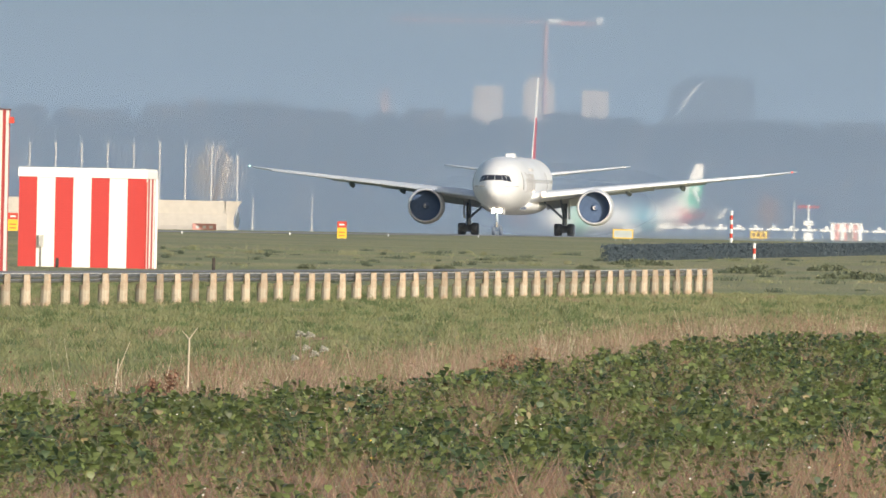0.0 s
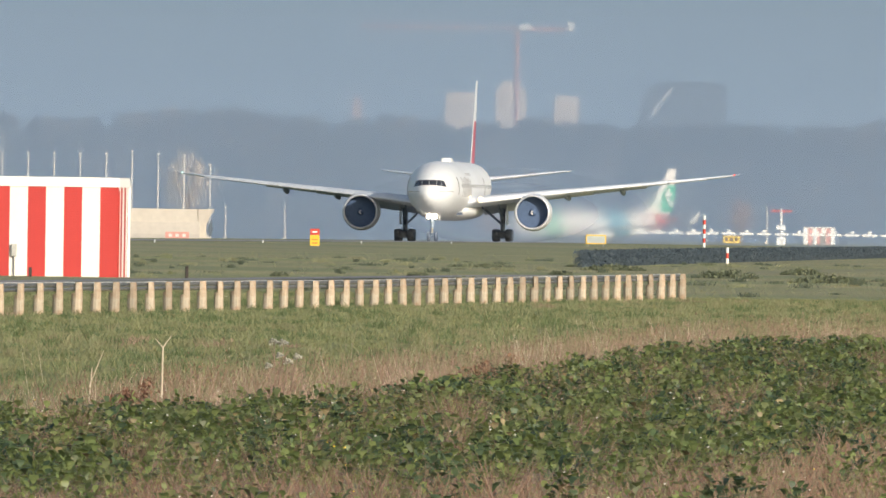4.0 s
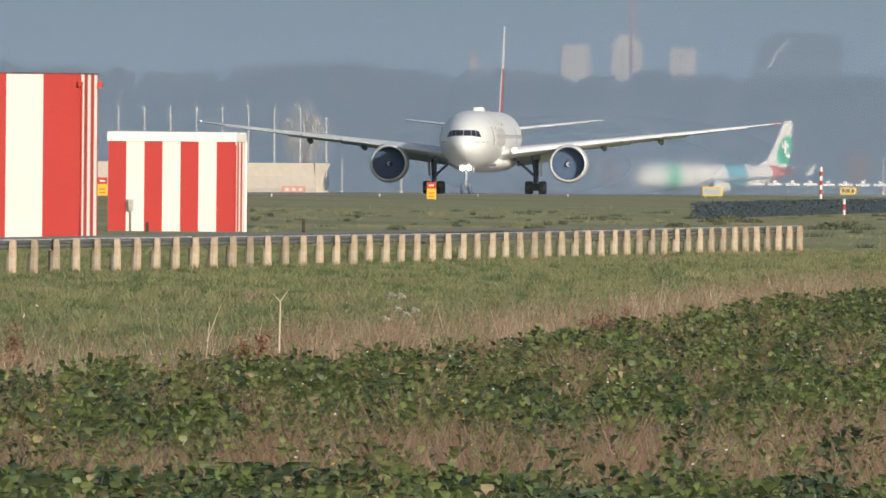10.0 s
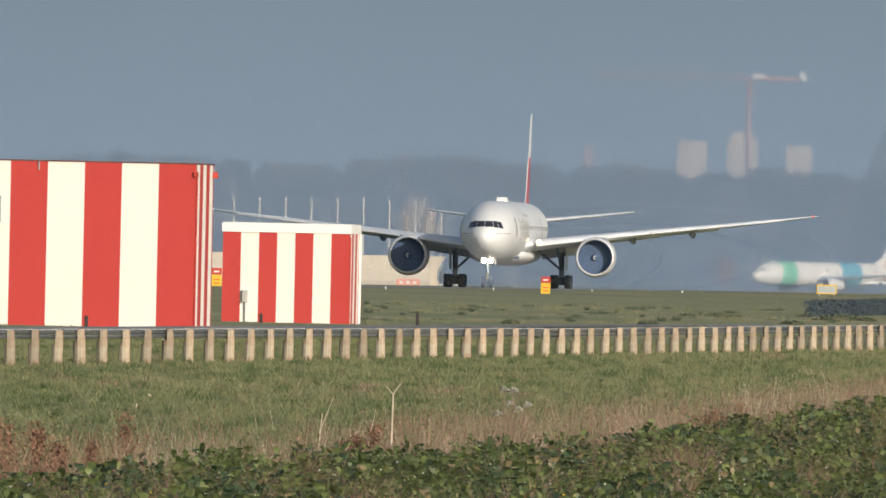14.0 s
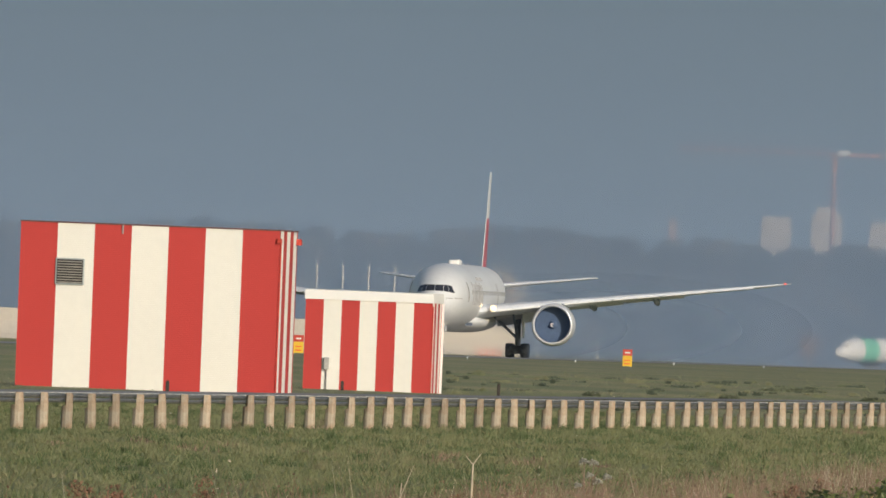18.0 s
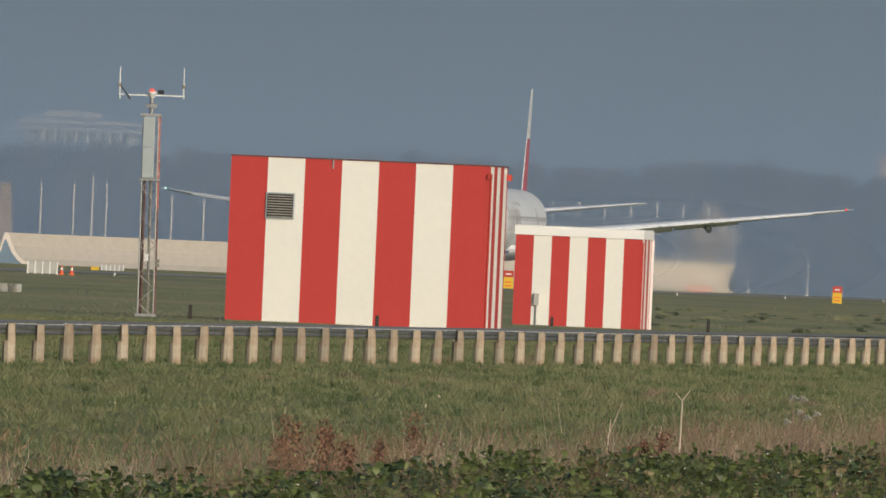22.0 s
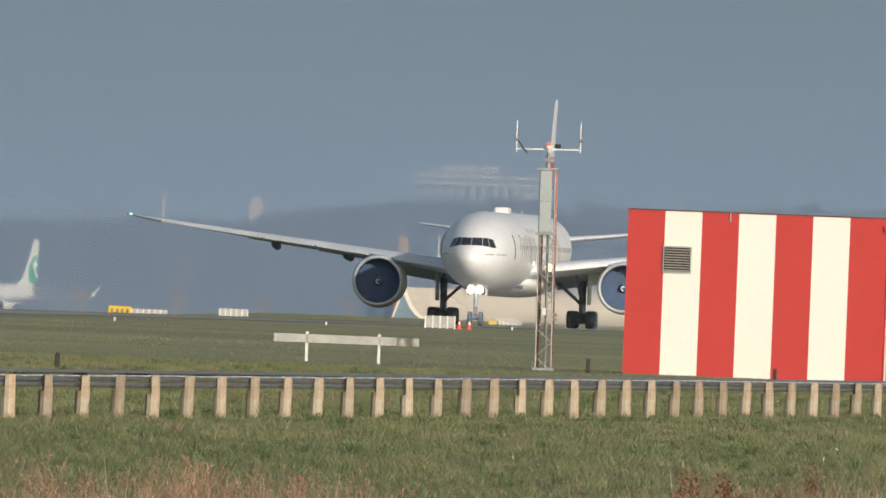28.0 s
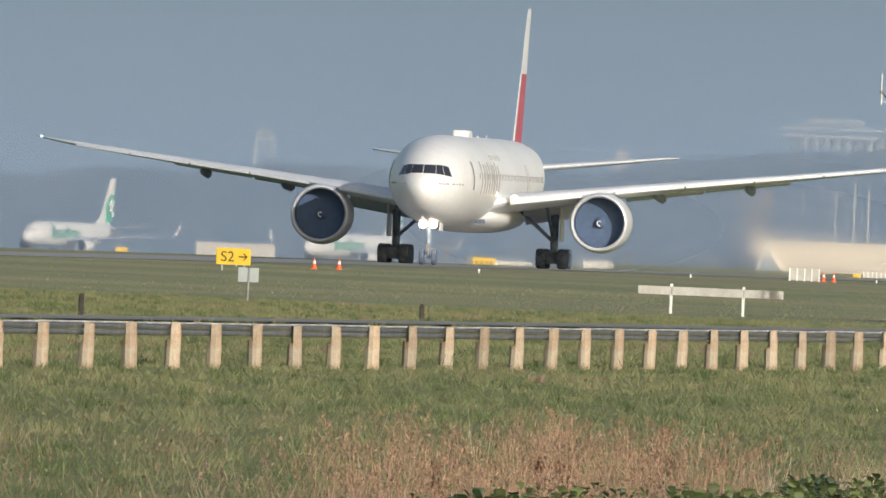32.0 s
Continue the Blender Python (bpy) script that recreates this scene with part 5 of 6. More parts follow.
def white_board():
    y = 992
    x0, x1 = at(-1876, y), at(-1617, y)
    t = thing("white_board", pose(x0, y, 0.0), "long weathered white board on two posts", "barrier")
    w = x1 - x0
    cuts = [0, at(-1816.5, y) - x0, at(-1688.5, y) - x0, w]
    for a, b in zip(cuts[:-1], cuts[1:]):
        part("board", Shape().box(a + 0.01, b - 0.01, -0.02, 0.03, 0.66, 0.95, 0.01), WEATHERED, t)
    for c in cuts[1:3]:
        part("post", Shape().box(c - 0.05, c + 0.05, 0.035, 0.13, 0, 1.05, 0.01), WHITE_PAINT, t)


white_board()


def grey_plate():
    y = 901
    t = thing("plate_sign", pose(at(-2567, y), y, 0), "pair of light grey plates on a thin post", "sign")
    for x in (-0.33, 0.03):
        part("plate", Shape().box(x, x + 0.30, 0, 0.03, 0.64, 1.1, 0.01), GREY_BOX, t)
    part("post", Shape().rod((0, 0.06, 0), (0, 0.06, 1.08), 0.035), GREY_METAL, t)


grey_plate()


def bollard(u, y, h, w=0.13):
    x = at(u, y)
    t = thing("bollard", pose(x, y, 0), "short dark weathered marker post in the grass", "post", "dark marker posts")
    part("post", Shape().box(-w / 2, w / 2, -w / 2, w / 2, 0, h, 0.025), BOLLARD, t)
    part("cap", Shape().box(-w * 0.42, w * 0.42, -w * 0.42, w * 0.42, h, h + 0.03), BOLLARD, t)


for u, y, h in ((-400, 1140, 0.47), (-1317, 985, 0.46), (-2257, 783, 0.42), (-2861, 690, 0.55), (-986, 985, 0.38), (-677, 1130, 0.35)):
    bollard(u, y, h)


# ---- hedge ----
def hedge():
    rng = np.random.default_rng(8)
    n = 84000
    t = rng.uniform(0, 1, n)
    y = 1528 + t * 760
    x = 9.3 + t * 29.0 + rng.uniform(-0.7, 0.7, n)
    z = rng.uniform(0, 1, n) ** 0.7 * (0.86 + 0.05 * np.sin(t * 90) + rng.uniform(-0.06, 0.06, n))
    g = np.array([ground_z(a, b) for a, b in zip(x, y)])
    c = np.stack([x, y, z + g], 1)
    d1, d2 = rng.normal(0, 0.03, (n, 3)), rng.normal(0, 0.03, (n, 3))
    verts = np.stack([c - d1, c - d2, c + d1, c + d2], 1).reshape(-1, 3)
    t0 = thing("hedge", pose(0, 0, 0), "low dark clipped hedge across the grass", "hedge")
    me = bpy.data.meshes.new("leaves")
    me.from_pydata(verts.tolist(), [], np.arange(len(verts)).reshape(-1, 4).tolist())
    me.materials.append(HEDGE)
    o = new("leaves", me)
    o.parent = t0
    core = Shape()
    ring = []
    for k in range(20):
        f = k / 19
        yy, xx = 1536 + f * 752, 9.6 + f * 28.7
        gz = ground_z(xx, yy)
        ring.append([(xx - 0.45, yy, gz - 0.1), (xx - 0.45, yy, gz + 0.66), (xx + 0.45, yy, gz + 0.66), (xx + 0.45, yy, gz - 0.1)])
    part("core", core.loft(ring), HEDGE, t0)


hedge()


def bramble(u, y, w, h, seed):
    rng = np.random.default_rng(seed)
    n = 700
    x0 = at(u, y)
    a, r, t = rng.uniform(0, 6.28, n), np.sqrt(rng.uniform(0, 1, n)), rng.uniform(0, 1, n)
    c = np.stack([w / 2 * r * np.cos(a), w * r * np.sin(a), h * t * np.sqrt(np.clip(1 - r * r, 0.05, 1))], 1)
    d1, d2 = rng.normal(0, 0.05, (n, 3)), rng.normal(0, 0.05, (n, 3))
    v = np.stack([c - d1, c - d2, c + d1, c + d2], 1).reshape(-1, 3)
    b = thing("bramble_patch", pose(x0, y, ground_z(x0, y)), "low dark green bramble patch in the grass", "bush", "bramble patches")
    me = bpy.data.meshes.new("leaves")
    me.from_pydata(v.tolist(), [], np.arange(4 * n).reshape(-1, 4).tolist())
    me.materials.append(BUSH)
    o = new("leaves", me)
    o.parent = b
    part("stems", Shape().rod((-w * 0.2, 0, 0), (w * 0.15, 0, h * 0.6), 0.02, 0.01, 6), BARK, b)


for args in ((556, 1320, 3.0, 0.42, 1), (735, 1240, 3.4, 0.36, 2), (355, 1460, 3.4, 0.3, 3), (690, 1420, 2.2, 0.3, 4), (120, 1500, 3.6, 0.16, 5), (-236, 1215, 0.7, 0.15, 7), (8, 1262, 0.9, 0.16, 10), (97, 1168, 1.5, 0.14, 11), (262, 1352, 1.1, 0.15, 13)):
    bramble(*args)


# ---- guard rail ----
FX, FY, DX, DY = -25.78, 440.0, 0.3923, 5.424      # first post and step from post to post


def guard_rail():
    rng = random.Random(5)
    t = thing("guard_rail", pose(FX, FY, 0), "guard rail of pale notched wooden posts with dark grey rails", "guard rail")
    meshes = []
    for k in range(6):
        s = Shape()
        n = 10
        r0, r1 = 0.125 + rng.uniform(-0.008, 0.012), 0.115
        top = 0.80 + rng.uniform(-0.015, 0.015)
        notch = 0.5 + rng.uniform(-0.03, 0.06)
        rings = []
        for z, r, cut in ((-0.1, r0, 1.0), (notch - 0.02, r0 * 0.98, 1.0), (notch, r0 * 0.98, 0.42), (top - 0.015, r1, 0.42), (top, r1 * 0.9, 0.36)):
            ring = []
            for i in range(n):
                a = 2 * math.pi * i / n
                x, y = r * math.cos(a), r * math.sin(a)
                ring.append((max(x, -r * cut) + 0.004 * math.sin(7 * a + k), y, z))
            rings.append(ring)
        meshes.append(s.loft(rings).mesh("post", WOOD))
    sink = lambda k: float(np.interp(k, [10, 30, 48, 62, 78, 89], [0.055, 0.0, 0.02, 0.04, 0.0, -0.03]))       # uneven ground under the line
    for k in range(-4, 89):
        o = new("post", meshes[rng.randrange(6)])
        o.parent = t
        o.matrix_basis = pose(k * DX, k * DY, -sink(k), rng.uniform(-1.2, 1.2), rng.uniform(-1.5, 1.5), rng.uniform(-12, 12))
    # two round rails behind the posts, one piece between neighbouring posts
    L = math.hypot(DX, DY)
    a = Vector((DX, DY, 0))
    rail = Shape().rod(-0.02 * a, 1.02 * a, 0.046, 0.046, 10).mesh("rail", RAILWOOD, True)
    # Thin white rod paints the highlight along the top of the rails.
    edge = Shape().rod(-0.01 * a, 1.01 * a, 0.017, 0.017, 6).mesh("rail_glint", RAILGLINT, True)
    for k in range(-4, 88):
        sag = sink(k)
        for z, off in ((0.742, -0.12), (0.638, -0.13)):
            o = new("rail", rail)
            o.parent = t
            o.matrix_basis = pose(k * DX + off, k * DY, z - sag + rng.uniform(-0.008, 0.008), 0, 0, 0)
        o = new("rail_glint", edge)
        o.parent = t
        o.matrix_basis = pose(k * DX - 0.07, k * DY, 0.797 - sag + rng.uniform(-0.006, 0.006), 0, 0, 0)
    return t


guard_rail()


# ---- field, weeds and grass ----
EDGE_U = [-2400, -1945, -1440, -1010, -770, -472, -172, 125, 325, 475, 785, 1200]
EDGE_Y = [214, 226, 248, 266, 297, 314, 336, 378, 438, 490, 522, 540]


def edge_y(u):
    """Distance of the far edge of the beet field along a bearing."""
    return np.interp(u, EDGE_U, EDGE_Y)


def weedy_y(u):
    """Far side of the brown weedy strip at the near end of the beet field."""
    return np.interp(u, [-2400, -1500, -800, 0, 500, 680, 800], [198, 206, 222, 242, 247, 280, 298])


def scatter(rng, n, u0, u1, y0, y1):
    """Even over the ground of the fan between two bearings and two distances."""
    y = np.sqrt(rng.uniform(y0 * y0, y1 * y1, n))
    u = rng.uniform(u0, u1, n)
    return u, u * y / F, y


def patch(x, y, k, seed):
    return np.array([noise.noise((a * k, b * k, seed)) for a, b in zip(x.tolist(), y.tolist())])


def leaf_mesh(name, base, heading, rise, length, width, mats, mat_index, label, category):
    """Rounded, drooping leaves with raised edges: six corners and four triangles each."""
    d = np.stack([np.cos(heading), np.sin(heading), np.zeros_like(heading)], 1)
    side = np.stack([-np.sin(heading), np.cos(heading), np.zeros_like(heading)], 1)
    up = np.array([0, 0, 1.0])
    L, W = length[:, None], width[:, None]
    ca, sa = np.cos(rise)[:, None], np.sin(rise)[:, None]
    along = lambda q: base + L * (d * ca * q + up * (sa * q - 0.38 * q * q))
    v = np.stack([base, along(0.38) - side * W * 0.46 + up * W * 0.14, along(0.78) - side * W * 0.38 + up * W * 0.05, along(1.0),
                  along(0.70) + side * W * 0.42 + up * W * 0.10, along(0.34) + side * W * 0.44 + up * W * 0.12], 1).reshape(-1, 3)
    o = (np.arange(len(base)) * 6)[:, None]
    f = np.concatenate([o + np.array([q]) for q in ((0, 1, 5), (1, 2, 4), (1, 4, 5), (2, 3, 4))], 1).reshape(-1, 3)
    ob = fast_mesh(name, v, f, mats, label, category)
    ob.data.polygons.foreach_set("material_index", np.repeat(mat_index, 4).astype(np.int32))
    return ob


def beet_field():
    rng = np.random.default_rng(11)
    us, xs, ys = [], [], []
    for n, u0, u1, y0, y1 in ((46000, -2300, 950, 200, 545), (8000, -1500, 950, 150, 193)):
        u, x, y = scatter(rng, n, u0, u1, y0, y1)
        keep = y < edge_y(u) + rng.normal(0, 2.5, n)
        if y0 == 200:
            near = weedy_y(u) + 5 * patch(x, y, 0.35, 2.0)
            keep &= (y > near) | (rng.uniform(0, 1, n) < 0.20)
        us.append(u[keep]), xs.append(x[keep]), ys.append(y[keep])
    x, y = np.concatenate(xs), np.concatenate(ys)
    keep = patch(x * 0.75, y * 0.10, 1.0, 15.0) + 0.5 * patch(x * 2.2, y * 0.3, 1.0, 16.0) + rng.normal(0, 0.1, len(x)) < 0.36      # bare and weedy gaps
    x, y = x[keep], y[keep]
    n = len(x)
    size = np.clip(1 + 1.05 * patch(x * 1.3, y * 0.22, 1.0, 5.0) + rng.normal(0, 0.18, n), 0.5, 1.45)
    tint = rng.normal(0, 0.22, n) + patch(x * 1.8, y * 0.12, 1.0, 7.0) + 0.5 * patch(x * 0.4, y * 0.03, 1.0, 8.0)
    tint = np.where(tint < -0.22, 2, np.where(tint > 0.36, 3, 0))
    k = 14
    x, y, size, tint = np.repeat(x, k), np.repeat(y, k), np.repeat(size, k), np.repeat(tint, k)
    m = len(x)
    heading = rng.uniform(0, 2 * math.pi, m)
    rise = rng.uniform(0.25, 1.45, m)
    size = size * np.where(y < 200, 0.9, 1.0)
    length = rng.uniform(0.045, 0.115, m) * size
    stem = rng.uniform(0.04, 0.26, m) * size
    out = rng.uniform(0.02, 0.11, m)
    base = np.stack([x + out * np.cos(heading), y + out * np.sin(heading), stem], 1)
    dry = (rng.uniform(0, 1, m) < np.clip(0.03 + 0.4 * patch(x, y * 0.4, 0.6, 9.0), 0.01, 0.35)).astype(int)
    leaf_mesh("beet_field", base, heading, rise, length, length * rng.uniform(0.5, 0.75, m), [BEET, BEETDRY, BEETDARK, BEETPALE], np.where(dry == 1, 1, tint), "sugar beet plants with glossy dark green leaves", "crop")


beet_field()


def blades(name, x, y, z, height, width, lean, mat_list, idx, label, category, rng):
    n = len(x)
    a = rng.uniform(0, 2 * math.pi, n)
    b = np.stack([x, y, z], 1)
    tip = b + np.stack([np.cos(a) * lean * height, np.sin(a) * lean * height, height], 1)
    c = rng.uniform(-0.6, 0.6, n)
    sd = np.stack([np.cos(c), np.sin(c), np.zeros(n)], 1) * width[:, None] * 0.5
    v = np.stack([b - sd, b + sd, tip + sd * 0.35, tip - sd * 0.35], 1).reshape(-1, 3)
    f = np.arange(4 * n).reshape(-1, 4)
    ob = fast_mesh(name, v, f, mat_list, label, category)
    ob.data.polygons.foreach_set("material_index", idx.astype(np.int32))
    return ob


def weeds():
    rng = np.random.default_rng(21)
    n = 250000
    u = rng.uniform(-3200, 950, n)
    span = np.interp(u, [-3200, -2300, -1600, -900, 0, 500, 900], [85, 105, 90, 75, 115, 180, 230])
    far = span * rng.uniform(0, 1, n) ** 1.6
    y = np.maximum(edge_y(u), 205) + far
    x = u * y / F
    p = patch(x * 0.9, y * 0.12, 1.0, 3.0)
    clump = patch(x * 2.2, y * 0.05, 1.0, 23.0)
    thick = np.clip(0.42 + 1.1 * p + 1.1 * clump, 0.03, 1)
    thick *= np.interp(u, [-3200, -2600, -2350, -2150, -1850, -1760, -1250, -1140, -890, -800, -400, 0, 900],
                       [0.04, 0.06, 0.14, 0.30, 0.28, 0.13, 0.10, 0.36, 0.36, 0.13, 0.30, 0.52, 0.72])
    keep = rng.uniform(0, 1, n) < thick
    u, x, y, far, p = u[keep], x[keep], y[keep], far[keep], p[keep]
    h = rng.uniform(0.0, 1.0, len(x)) ** 1.7 * 0.40 + 0.07
    h *= np.clip(0.85 + 0.6 * p, 0.5, 1.4) * np.clip(1.15 - far / 160, 0.5, 1.2) * np.interp(u, [-2400, -2100, -1600, -1400, -600, 0], [0.8, 0.8, 0.8, 1, 1, 1.15])
    h *= np.clip(1 + 0.9 * patch(x * 3.0, y * 0.08, 1.0, 31.0), 0.5, 1.7)
    tall = rng.uniform(0, 1, len(x)) < 0.0034
    h[tall] = rng.uniform(0.35, 0.85, tall.sum())
    w = rng.uniform(0.003, 0.010, len(x))
    w[tall] = rng.uniform(0.004, 0.008, tall.sum())
    red = patch(x * 0.7, y * 0.05, 1.0, 14.0)
    idx = np.where(rng.uniform(0, 1, len(x)) < np.clip(0.40 + 0.7 * red + np.interp(u, [-1200, -1120, -900, -840], [0, 0.4, 0.4, 0]), 0.03, 0.9), 1, 0)
    idx[rng.uniform(0, 1, len(x)) < 0.36] = 2
    idx[tall] = np.where(rng.uniform(0, 1, tall.sum()) < 0.5, 3, 0)
    blades("dry_weeds", x, y, np.zeros(len(x)), h, w, np.where(tall, 0.28, 0.45), [STRAW, RUSSET, BLADE, PALESTALK], idx, "tall dry brown and straw-coloured weeds", "weeds", rng)
    # loose seed heads and twigs on part of the stalks
    pick = rng.uniform(0, 1, len(x)) < 0.42
    hx, hy, hz, hi = np.repeat(x[pick], 3), np.repeat(y[pick], 3), np.repeat(h[pick], 3), np.repeat(idx[pick], 3)
    k = len(hx)
    c = np.stack([hx + rng.normal(0, 0.05, k), hy + rng.normal(0, 0.05, k), hz * rng.uniform(0.55, 1.1, k)], 1)
    d1 = rng.normal(0, 1, (k, 3)) * np.array([0.005, 0.005, 0.014])
    d2 = rng.normal(0, 1, (k, 3)) * np.array([0.008, 0.008, 0.004])
    v = np.stack([c - d1, c - d2, c + d1, c + d2], 1).reshape(-1, 3)
    ob = fast_mesh("seed_heads", v, np.arange(4 * k).reshape(-1, 4), [STRAW, RUSSET, BLADE, PALESTALK], "loose brown seed heads on the dry weeds", "weeds")
    ob.data.polygons.foreach_set("material_index", hi.astype(np.int32))
    # wispy stands of pale pinkish dry grass along the field edge
    n, k = 250, 34
    u = np.concatenate([rng.uniform(-560, 940, 180), rng.uniform(-1150, -560, 30), rng.uniform(-2350, -1150, 40)])
    far = rng.uniform(0, 1, n) ** 1.4 * np.interp(u, [-2350, -600, 0, 500, 940], [16, 22, 55, 85, 110])
    cy = np.maximum(edge_y(u), 208) + 2 + far
    cx = u * cy / F
    wide = rng.uniform(0.04, 0.22, n)
    tall = rng.uniform(0.26, 0.74, n) * np.interp(u, [-1150, -600, 0], [0.8, 0.8, 1.0])
    x = np.repeat(cx, k) + rng.normal(0, 1, n * k) * np.repeat(wide, k)
    y = np.repeat(cy, k) + rng.normal(0, 1, n * k) * np.repeat(wide, k)
    h = np.repeat(tall, k) * rng.uniform(0.35, 1.08, n * k)
    idx = (np.repeat(rng.choice([0, 1, 2], n, p=[0.5, 0.35, 0.15]), k) + (rng.uniform(0, 1, n * k) < 0.15)) % 3
    blades("dry_grass_stands", x, y, np.zeros(n * k), h, rng.uniform(0.0022, 0.0050, n * k), rng.uniform(0.15, 0.75, n * k), [PINKSTALK, STRAW, PALESTALK], idx, "wispy stands of pale pinkish dry grass", "weeds", rng)
    # brown weedy strip within the near field
    n = 330000
    u, x, y = scatter(rng, n, -2400, 950, 180, 420)
    keep = (y < edge_y(u)) & (rng.uniform(0, 1, n) < np.clip(0.60 + 0.9 * patch(x * 0.8, y * 0.35, 1.0, 6.0) - np.maximum(0, y - weedy_y(u) + 5) / 10, 0.012 + 0.16 * (patch(x * 0.75, y * 0.10, 1.0, 15.0) + 0.5 * patch(x * 2.2, y * 0.3, 1.0, 16.0) > 0.30), 1))
    u, x, y = u[keep], x[keep], y[keep]
    h = rng.uniform(0.08, 0.32, len(x)) * np.clip(1 + 0.8 * patch(x * 2, y * 0.5, 1.0, 17.0), 0.5, 1.5)
    idx = rng.choice([0, 1, 2], len(x), p=[0.26, 0.46, 0.28])
    # withered clumps that stand among the beet plants
    n, k = 230, 110
    cu, cx, cy = scatter(rng, n, -1500, 950, 205, 470)
    keep = cy < edge_y(cu) - 4
    cx, cy = cx[keep], cy[keep]
    n = len(cx)
    wide = rng.uniform(0.05, 0.20, n)
    x = np.concatenate([x, np.repeat(cx, k) + rng.normal(0, 1, n * k) * np.repeat(wide, k)])
    y = np.concatenate([y, np.repeat(cy, k) + rng.normal(0, 1, n * k) * np.repeat(wide, k)])
    h = np.concatenate([h, np.repeat(rng.uniform(0.32, 0.58, n), k) * rng.uniform(0.5, 1.05, n * k)])
    idx = np.concatenate([idx, rng.choice([0, 1, 2], n * k, p=[0.50, 0.40, 0.10])])
    blades("field_weeds", x, y, np.zeros(len(x)), h, rng.uniform(0.002, 0.007, len(x)), 0.6, [STRAW, RUSSET, BLADE], idx, "brown withered weeds among the beet rows", "weeds", rng)


weeds()


def plumes():
    """Feathery brown seed plumes on thin stems, and small blooms among the beet."""
    rng = np.random.default_rng(41)
    n = 230
    u = np.concatenate([rng.uniform(-2480, -1650, 125), rng.normal(-2050, 60, 45), rng.normal(-1910, 45, 35), rng.normal(-2260, 45, 25)])
    y = np.maximum(edge_y(u), 208) + rng.uniform(0, 26, n)
    x = u * y / F
    h = 0.30 + 0.58 * rng.uniform(0, 1, n) ** 1.5
    a = rng.normal(0.4, 0.9, n) + np.where(rng.uniform(0, 1, n) < 0.3, 3.1, 0)
    k = 150
    f = rng.uniform(0, 1, (n, k))
    lean = 0.10 + 0.42 * f ** 2
    spread = 0.055 * np.sin(np.clip(f * 3.0 + 0.14, 0, 3.14)) + 0.008
    length = rng.uniform(0.22, 0.38, n)[:, None]
    cx = x[:, None] + np.cos(a)[:, None] * lean * 0.6 + rng.normal(0, 1, (n, k)) * spread
    cy = y[:, None] + np.sin(a)[:, None] * lean * 0.6 + rng.normal(0, 1, (n, k)) * spread
    cz = h[:, None] + (f - 1) * length + rng.normal(0, 0.012, (n, k))
    c = np.stack([cx, cy, cz], 2).reshape(-1, 3)
    m = len(c)
    d1 = rng.normal(0, 1, (m, 3)) * np.array([0.010, 0.006, 0.020])
    d2 = rng.normal(0, 1, (m, 3)) * np.array([0.0022, 0.0022, 0.0022])
    sx, sy = x + np.cos(a) * 0.08, y + np.sin(a) * 0.08
    low = np.stack([x, y, 0 * x], 1)
    top = np.stack([sx, sy, h - 0.1], 1)
    wd = np.array([0.0035, 0, 0])
    stems = np.stack([low - wd, low + wd, top + wd * 0.7, top - wd * 0.7], 1)
    v = np.concatenate([np.stack([c - d1, c - d2, c + d1, c + d2], 1).reshape(-1, 3), stems.reshape(-1, 3)])
    fast_mesh("grass_plumes", v, np.arange(len(v)).reshape(-1, 4), PLUME, "feathery pinkish-brown grass plumes by the field edge", "weeds")
    # dark russet dock columns
    n = 34
    u = np.concatenate([rng.uniform(-1150, -885, 17), rng.uniform(-560, -450, 7), rng.uniform(60, 200, 6), rng.uniform(-2250, -1700, 4)])
    y = np.maximum(edge_y(u), 208) + rng.uniform(1, 14, n)
    x = u * y / F
    h = rng.uniform(0.40, 0.72, n) * np.interp(u, [-900, -560], [1.12, 0.7])
    k = 300
    f = rng.uniform(0.12, 1, (n, k)) ** 0.8
    wide = rng.uniform(0.05, 0.12, n)[:, None] * (1.1 - 0.7 * f)
    c = np.stack([x[:, None] + rng.normal(0, 1, (n, k)) * wide, y[:, None] + rng.normal(0, 1, (n, k)) * wide, f * h[:, None]], 2).reshape(-1, 3)
    m = len(c)
    d1 = rng.normal(0, 1, (m, 3)) * np.array([0.007, 0.007, 0.012])
    d2 = rng.normal(0, 1, (m, 3)) * np.array([0.009, 0.009, 0.006])
    v = np.stack([c - d1, c - d2, c + d1, c + d2], 1).reshape(-1, 3)
    fast_mesh("dock_stands", v, np.arange(len(v)).reshape(-1, 4), DOCK, "dark russet seeding docks at the field edge", "weeds")
    n = 700
    u, x, y = scatter(rng, n, -1500, 950, 195, 330)
    keep = (y < edge_y(u) + 3) & (rng.uniform(0, 1, n) < 0.35 + 0.9 * patch(x, y * 0.3, 0.6, 3.3))
    x, y = x[keep], y[keep]
    n = len(x)
    c = np.stack([x, y, rng.uniform(0.28, 0.46, n)], 1)
    r = rng.uniform(0.005, 0.014, n)[:, None]
    e = [np.array(q) for q in ((1.0, 0, 0.1), (0.3, 0.5, 0.8), (-0.9, 0.2, 0.2), (0, -0.6, -0.5))]
    v = np.stack([c + r * q for q in e], 1).reshape(-1, 3)
    o = (np.arange(n) * 4)[:, None]
    fc = np.concatenate([o + np.array([q]) for q in ((0, 1, 2), (0, 2, 3), (0, 3, 1), (1, 3, 2))], 1).reshape(-1, 3)
    n2 = 90
    mu, mx, my = scatter(rng, n2, -3300, 200, 640, 1250)
    c = np.stack([mx, my, rng.uniform(0.06, 0.14, n2)], 1)
